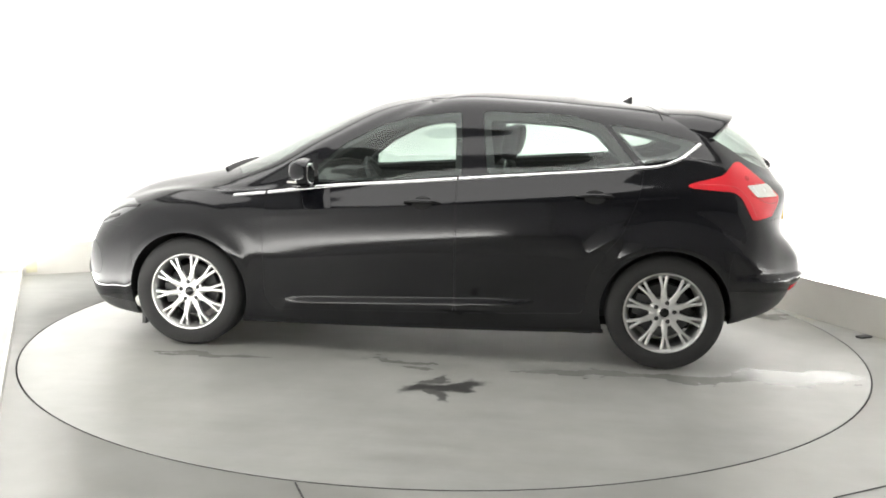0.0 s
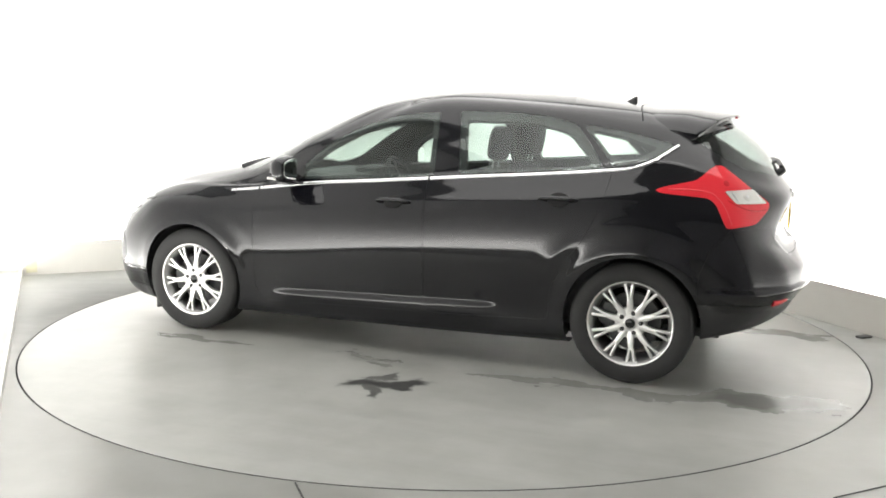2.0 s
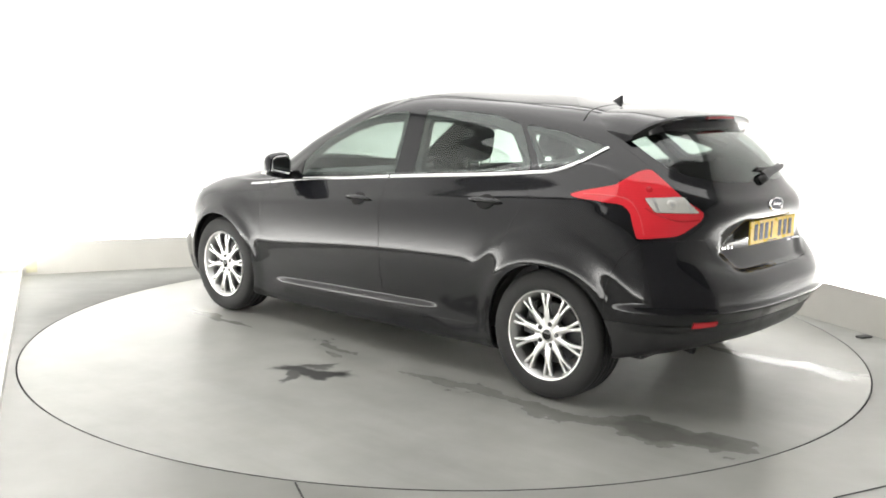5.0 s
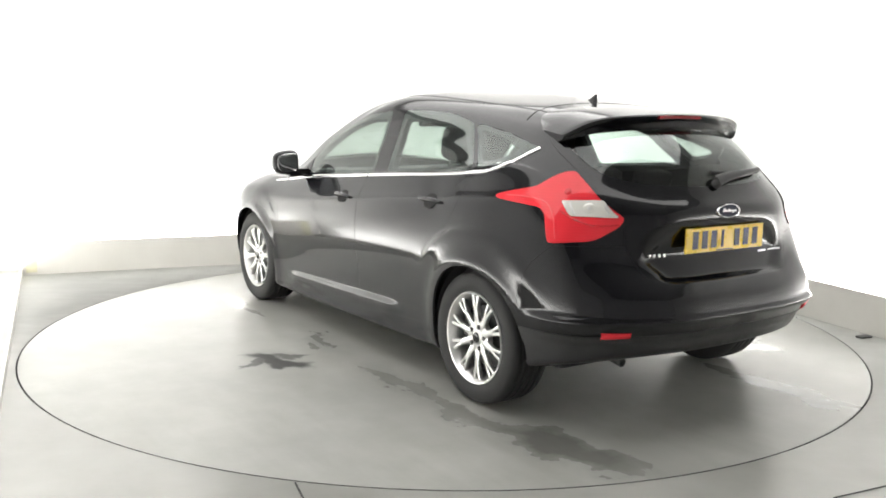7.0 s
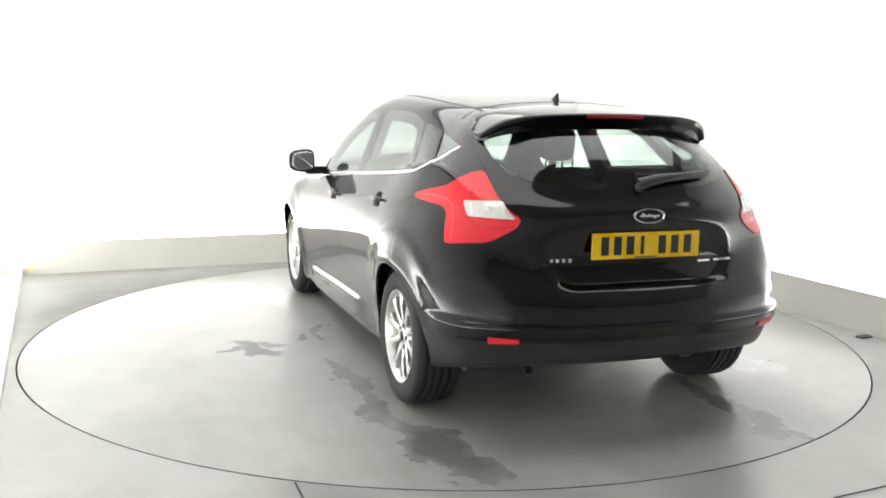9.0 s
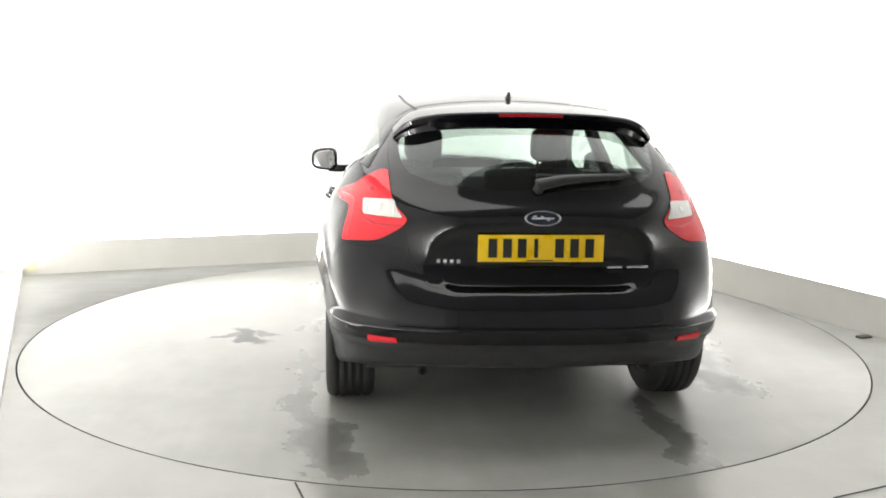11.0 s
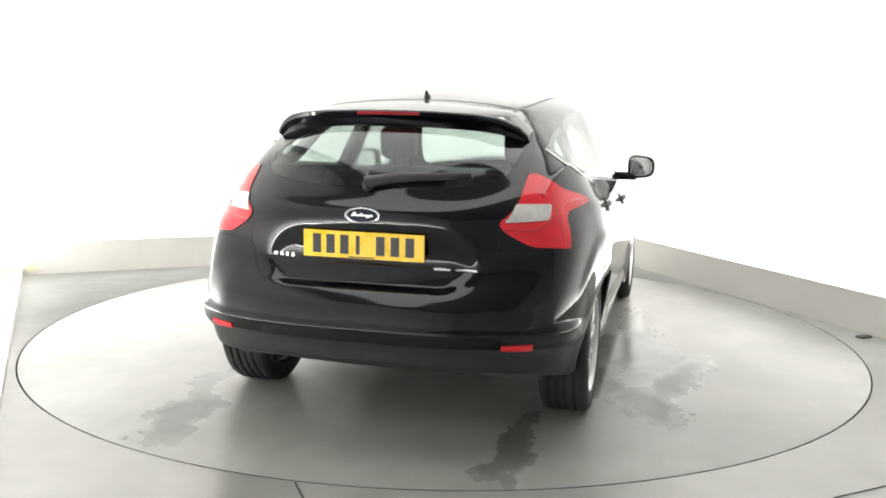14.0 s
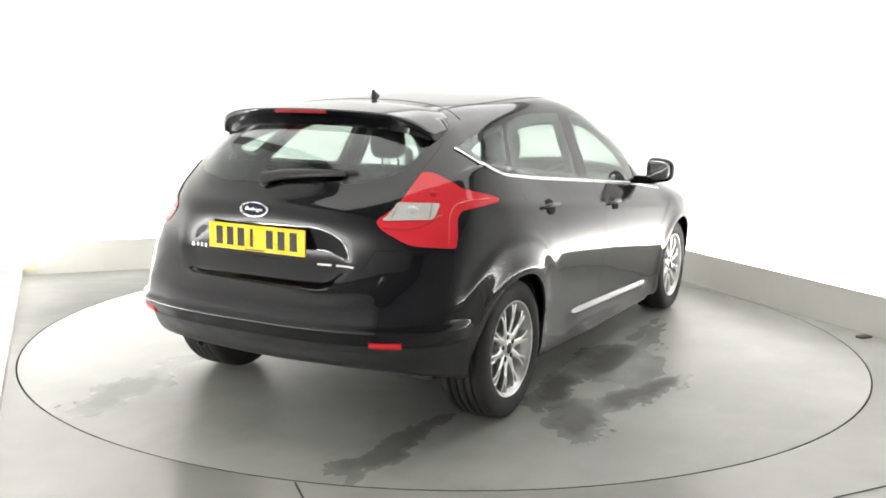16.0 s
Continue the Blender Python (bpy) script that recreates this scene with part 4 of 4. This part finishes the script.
# rear wiper
glass = lamps["tailgate_window", False]
pts, nms = path_on(on_tail, [(.015, 1.068), (-.08, 1.086), (-.2, 1.096), (-.36, 1.102)], 24)
pts = [p + q * .018 for p, q in zip(pts, nms)]
wiper = part("rear_wiper", sweep(bmesh.new(), pts, nms, lambda s: 0.050 - 0.030 * s, 0.018), BLACK_PLASTIC, car, "black rear wiper arm", smooth=50)
pts, nms = path_on(on_tail, [(.01, 1.112), (-.12, 1.108), (-.26, 1.108), (-.40, 1.114)], 24)
pts = [p + q * .006 for p, q in zip(pts, nms)]
part("wiper_blade", sweep(bmesh.new(), pts, nms, 0.014, 0.012), BLACK_PLASTIC, wiper, smooth=50)
place, normal = on_tail(0.005, 1.062)
m = Matrix.Translation(place) @ normal.to_track_quat("Z", "Y").to_matrix().to_4x4()
part("wiper_hub", ring_lathe(bmesh.new(), [(.0005, .034), (.013, .033), (.019, .027), (.022, .0)], 24, axis="Z", m=m), BLACK_PLASTIC, wiper, smooth=50)

# reflectors in the bumper, and the bright edge over the valance
for side in (1, -1):
    pts, nms = [], []
    for k in range(9):
        p, nn = on_tail(side * (.585 + .115 * k / 8), .452)
        pts.append(p), nms.append(nn)
    part("reflector", sweep(bmesh.new(), pts, nms, 0.030, 0.006), RED_LENS, lamps["rear_bumper", False], "red bumper reflector", smooth=40)


# tail lamp inner pieces: seam, ribs, round reflectors behind the lens, the bulb in the clear window
def lens_disc(name, x, z, radius, rise, mat, parent, label, mirrored):
    place, normal = on_side(x, z)
    m = Matrix.Translation(place) @ normal.to_track_quat("Z", "Y").to_matrix().to_4x4()
    bm = ring_lathe(bmesh.new(), [(.0005, rise), (radius * .55, rise), (radius * .9, rise - .001), (radius, rise - .003)], 24, axis="Z", m=m)
    part(name, flip_y(bm) if mirrored else bm, mat, parent, label, smooth=40)


for mirrored in (False, True):
    lamp, clear = lamps["tail_lamp", mirrored], lamps["reversing_lens", mirrored]
    for name, knots, wide, label in (
            ("lens_seam", [(-1.75, .955), (-1.80, .928), (-1.88, .900), (-1.93, .905)], .006, "dark red lens seam"),
            ("light_guide", [(-1.780, .840), (-1.742, .92), (-1.68, .985), (-1.58, 1.003), (-1.47, 1.003)], .006, "pale red light guide behind the lens")):
        pts, nms = path_on(on_side, knots, 16)
        pts = [a + b * .003 for a, b in zip(pts, nms)]
        bm = sweep(bmesh.new(), pts, nms, wide, 0.003)
        part(name, flip_y(bm) if mirrored else bm, RED_PALE if name == "light_guide" else RED_MID, lamp, label, smooth=40)
    lens_disc("round_reflector", -1.735, 1.035, .017, .0050, RED_MID, lamp, "dark red round reflector", mirrored)
    lens_disc("bulb_ring", -1.835, .970, .026, .0072, CLEAR_LENS, clear, "frosted ring round the bulb", mirrored)
    lens_disc("bulb", -1.835, .970, .010, .0085, ALLOY, clear, "silvered bulb", mirrored)
    for knots in ([(-1.765, .992), (-1.80, .945)], [(-1.872, .985), (-1.90, .945)]):
        pts, nms = path_on(on_side, knots, 8)
        pts = [a + b * .0055 for a, b in zip(pts, nms)]
        bm = sweep(bmesh.new(), pts, nms, .009, .002)
        part("reflector_facet", flip_y(bm) if mirrored else bm, ALLOY, clear, "silver reflector facet", smooth=40)

# seam between roof and tailgate
pts, nms = [], []
for k in range(41):
    y = -.565 + 1.13 * k / 40
    p, nn = skin((-1.215 - .075 * (y / .565) ** 2, abs(y), 2), (0, 0, -1))
    if y < 0:
        p, nn = Vector((p.x, -p.y, p.z)), Vector((nn.x, -nn.y, nn.z))
    pts.append(p), nms.append(nn)
part("tailgate_seam", sweep(bmesh.new(), pts, nms, .007, .0012), DARK_GAP, car, "dark seam between roof and tailgate", smooth=40)

# windscreen wipers at the cowl
for y in (.42, -.12):
    pts, nms = [], []
    for k in range(12):
        s = k / 11
        p, nn = skin((1.275 - .035 * s, abs(y - .50 * s), 2), (0, 0, -1))
        if y - .50 * s < 0:
            p, nn = Vector((p.x, -p.y, p.z)), Vector((nn.x, -nn.y, nn.z))
        pts.append(p + nn * .004), nms.append(nn)
    part("windscreen_wiper", sweep(bmesh.new(), pts, nms, 0.018, 0.014), BLACK_PLASTIC, car, "black windscreen wiper", smooth=50)


# ---- the car: inside ----
def cushion(bm, lo, hi, m=None, bevel=.04):
    box(bm, lo, hi, bevel, m)
    return bm


def headrest(bm, x, y, z, lean, w=.108, h=.098, d=.05):
    m = pose(x, y, z, 0, lean, 0)
    bmesh.ops.create_uvsphere(bm, u_segments=24, v_segments=14, radius=1.0)
    vs = bm.verts[:]
    for v in vs:
        c = v.co
        c.x, c.y, c.z = [math.copysign(abs(t) ** .5, t) for t in c]
        v.co = m @ Vector((c.x * d, c.y * w, c.z * h))
    return bm


for y in (.36, -.36):
    seat = part("front_seat", cushion(bmesh.new(), (-.25, y - .25, .34), (.29, y + .25, .50)), SEAT, car, "charcoal fabric front seat", smooth=50)
    bm = cushion(bmesh.new(), (-.06, -.235, 0), (.06, .235, .60), pose(-.23, y, .46, 0, -15, 0), .05)
    part("backrest", bm, SEAT, seat, smooth=50)
    part("headrest", headrest(bmesh.new(), -.445, y + (.005 if y > 0 else -.005), 1.185, -10), SEAT, seat, smooth=True)
    for dy in (-.055, .055):
        bm = ring_lathe(bmesh.new(), [(.007, 0), (.007, .12)], 10, axis="Z")
        part("headrest_post", bm, CHROME, seat, smooth=True, at=pose(-.41, y + dy, 1.02, 0, -14, 0))
bench = part("rear_seat", cushion(bmesh.new(), (-1.02, -.62, .34), (-.50, .62, .52)), SEAT, car, "charcoal fabric rear bench seat", smooth=50)
part("backrest", cushion(bmesh.new(), (-.06, -.62, 0), (.06, .62, .52), pose(-1.02, 0, .48, 0, -20, 0), .05), SEAT, bench, smooth=50)
for y, z in ((.38, 1.02), (0, 1.04), (-.38, 1.02)):
    part("headrest", headrest(bmesh.new(), -1.215, y, z, -14, .125, .05, .045), SEAT, bench, smooth=True)
part("cabin_floor", box(bmesh.new(), (-1.75, -.70, .245), (1.15, .70, .30), .01), TRIM_DARK, car)
bm = bmesh.new()
box(bm, (.62, -.70, .55), (1.12, .70, .93), .07)
for v in bm.verts:
    if v.co.x > 1.0:
        v.co.z += .02
dash = part("dashboard", bm, TRIM_DARK, car, "charcoal dashboard", smooth=50)
bm = bmesh.new()
box(bm, (.60, -.52, .86), (.80, -.20, .975), .04)
part("instrument_hood", bm, TRIM_DARK, dash, smooth=50)
bm = bmesh.new()
m = pose(.50, -.36, .865, 0, -66, 0)
bmesh.ops.create_uvsphere(bm, u_segments=20, v_segments=10, radius=1, matrix=m @ Matrix.Diagonal((.07, .07, .03, 1)))
rings = []
for k in range(48):
    a = 2 * math.pi * k / 48
    rings.append([bm.verts.new(m @ Vector(((.18 + .015 * math.cos(t)) * math.cos(a), (.18 + .015 * math.cos(t)) * math.sin(a), .015 * math.sin(t)))) for t in [2 * math.pi * q / 10 for q in range(10)]])
for k in range(48):
    a, b = rings[k], rings[(k + 1) % 48]
    for j in range(10):
        bm.faces.new((a[j], a[(j + 1) % 10], b[(j + 1) % 10], b[j]))
for deg in (0, 180, 270):
    box(bm, (.05, -.014, -.006), (.175, .014, .006), .003, m @ Matrix.Rotation(radians(deg + 90), 4, "Z"))
part("steering_wheel", bm, TRIM_DARK, car, "dark steering wheel", smooth=50)
part("parcel_shelf", box(bmesh.new(), (-1.86, -.56, .955), (-1.30, .56, .975), .006), TRIM_DARK, car)
for side in (1, -1):
    part("door_card", box(bmesh.new(), (-1.20, side * .735, .30), (.88, side * .775, .925), .015), TRIM_DARK, car)
part("inner_mirror", box(bmesh.new(), (.36, -.115, 1.255), (.40, .115, 1.325), .015), BLACK_PLASTIC, car, "black inner mirror", smooth=50)
liner = new("headliner", solid_piece("headliner", PIECES["roof"], [HEADLINER, HEADLINER], both=True, lift=-.026, depth=.006))
liner.parent = car
tagged(liner, "pale headliner")
for side_name, polys in SURROUNDS.items():
    for mirrored in (False, True):
        ob = new("window_surround", solid_piece("window_surround", polys, [TRIM_DARK, TRIM_DARK], mirrored, lift=-.007, depth=.034))
        ob.parent = car
        tagged(ob, "dark inner window surround")

# nose: fog lamp recesses, grille bars
for mirrored in (False, True):
    place, normal = skin((3, .60, .40), (-1, 0, 0))
    m = Matrix.Translation(place) @ normal.to_track_quat("X", "Z").to_matrix().to_4x4()
    bm = bmesh.new()
    bmesh.ops.create_uvsphere(bm, u_segments=24, v_segments=12, radius=1, matrix=m @ Matrix.Diagonal((.010, .085, .055, 1)))
    recess = part("fog_lamp_recess", flip_y(bm) if mirrored else bm, BLACK_PLASTIC, lamps["front_bumper", False], "black fog lamp recess", smooth=60)
    bm = bmesh.new()
    bmesh.ops.create_uvsphere(bm, u_segments=20, v_segments=10, radius=1, matrix=m @ Matrix.Translation((.006, 0, 0)) @ Matrix.Diagonal((.010, .030, .030, 1)))
    part("fog_lamp", flip_y(bm) if mirrored else bm, CLEAR_LENS, recess, "small round fog lamp", smooth=60)
for z in (.34, .40, .46):
    bm = bmesh.new()
    pts, nms = [], []
    for k in range(21):
        y = -.42 + .84 * k / 20
        p, nn = skin((3, abs(y), z), (-1, 0, 0))
        pts.append(Vector((p.x, math.copysign(p.y, y), p.z))), nms.append(Vector((nn.x, math.copysign(nn.y, y * nn.y) if y else nn.y, nn.z)))
    part("grille_bar", sweep(bm, pts, nms, .040, .006), BLACK_PLASTIC, lamps["front_bumper", False], "black grille bar", smooth=50)

# dark bands inside the headlamps
for mirrored in (False, True):
    for knots in ([(1.66, .798), (1.78, .782), (1.90, .735)], [(1.80, .735), (1.88, .715), (1.955, .682)]):
        pts, nms = path_on(on_side, knots, 14)
        bm = sweep(bmesh.new(), pts, nms, 0.022, 0.003)
        part("headlamp_band", flip_y(bm) if mirrored else bm, GLOSS_BLACK, lamps["headlamp", mirrored], "dark band in the headlamp", smooth=40)


def motions():
    rows_table, rows_car = [], []
    for k in range(33):
        t = k * 0.5
        m = pose(0, 0, 0, 0, 0, TURN_START + TURN_RATE * t)
        rows_table.append((t, m))
        rows_car.append((t, m @ pose(CAR_X, CAR_Y, 0)))
    walk(table, rows_table)
    walk(car, rows_car)


motions()
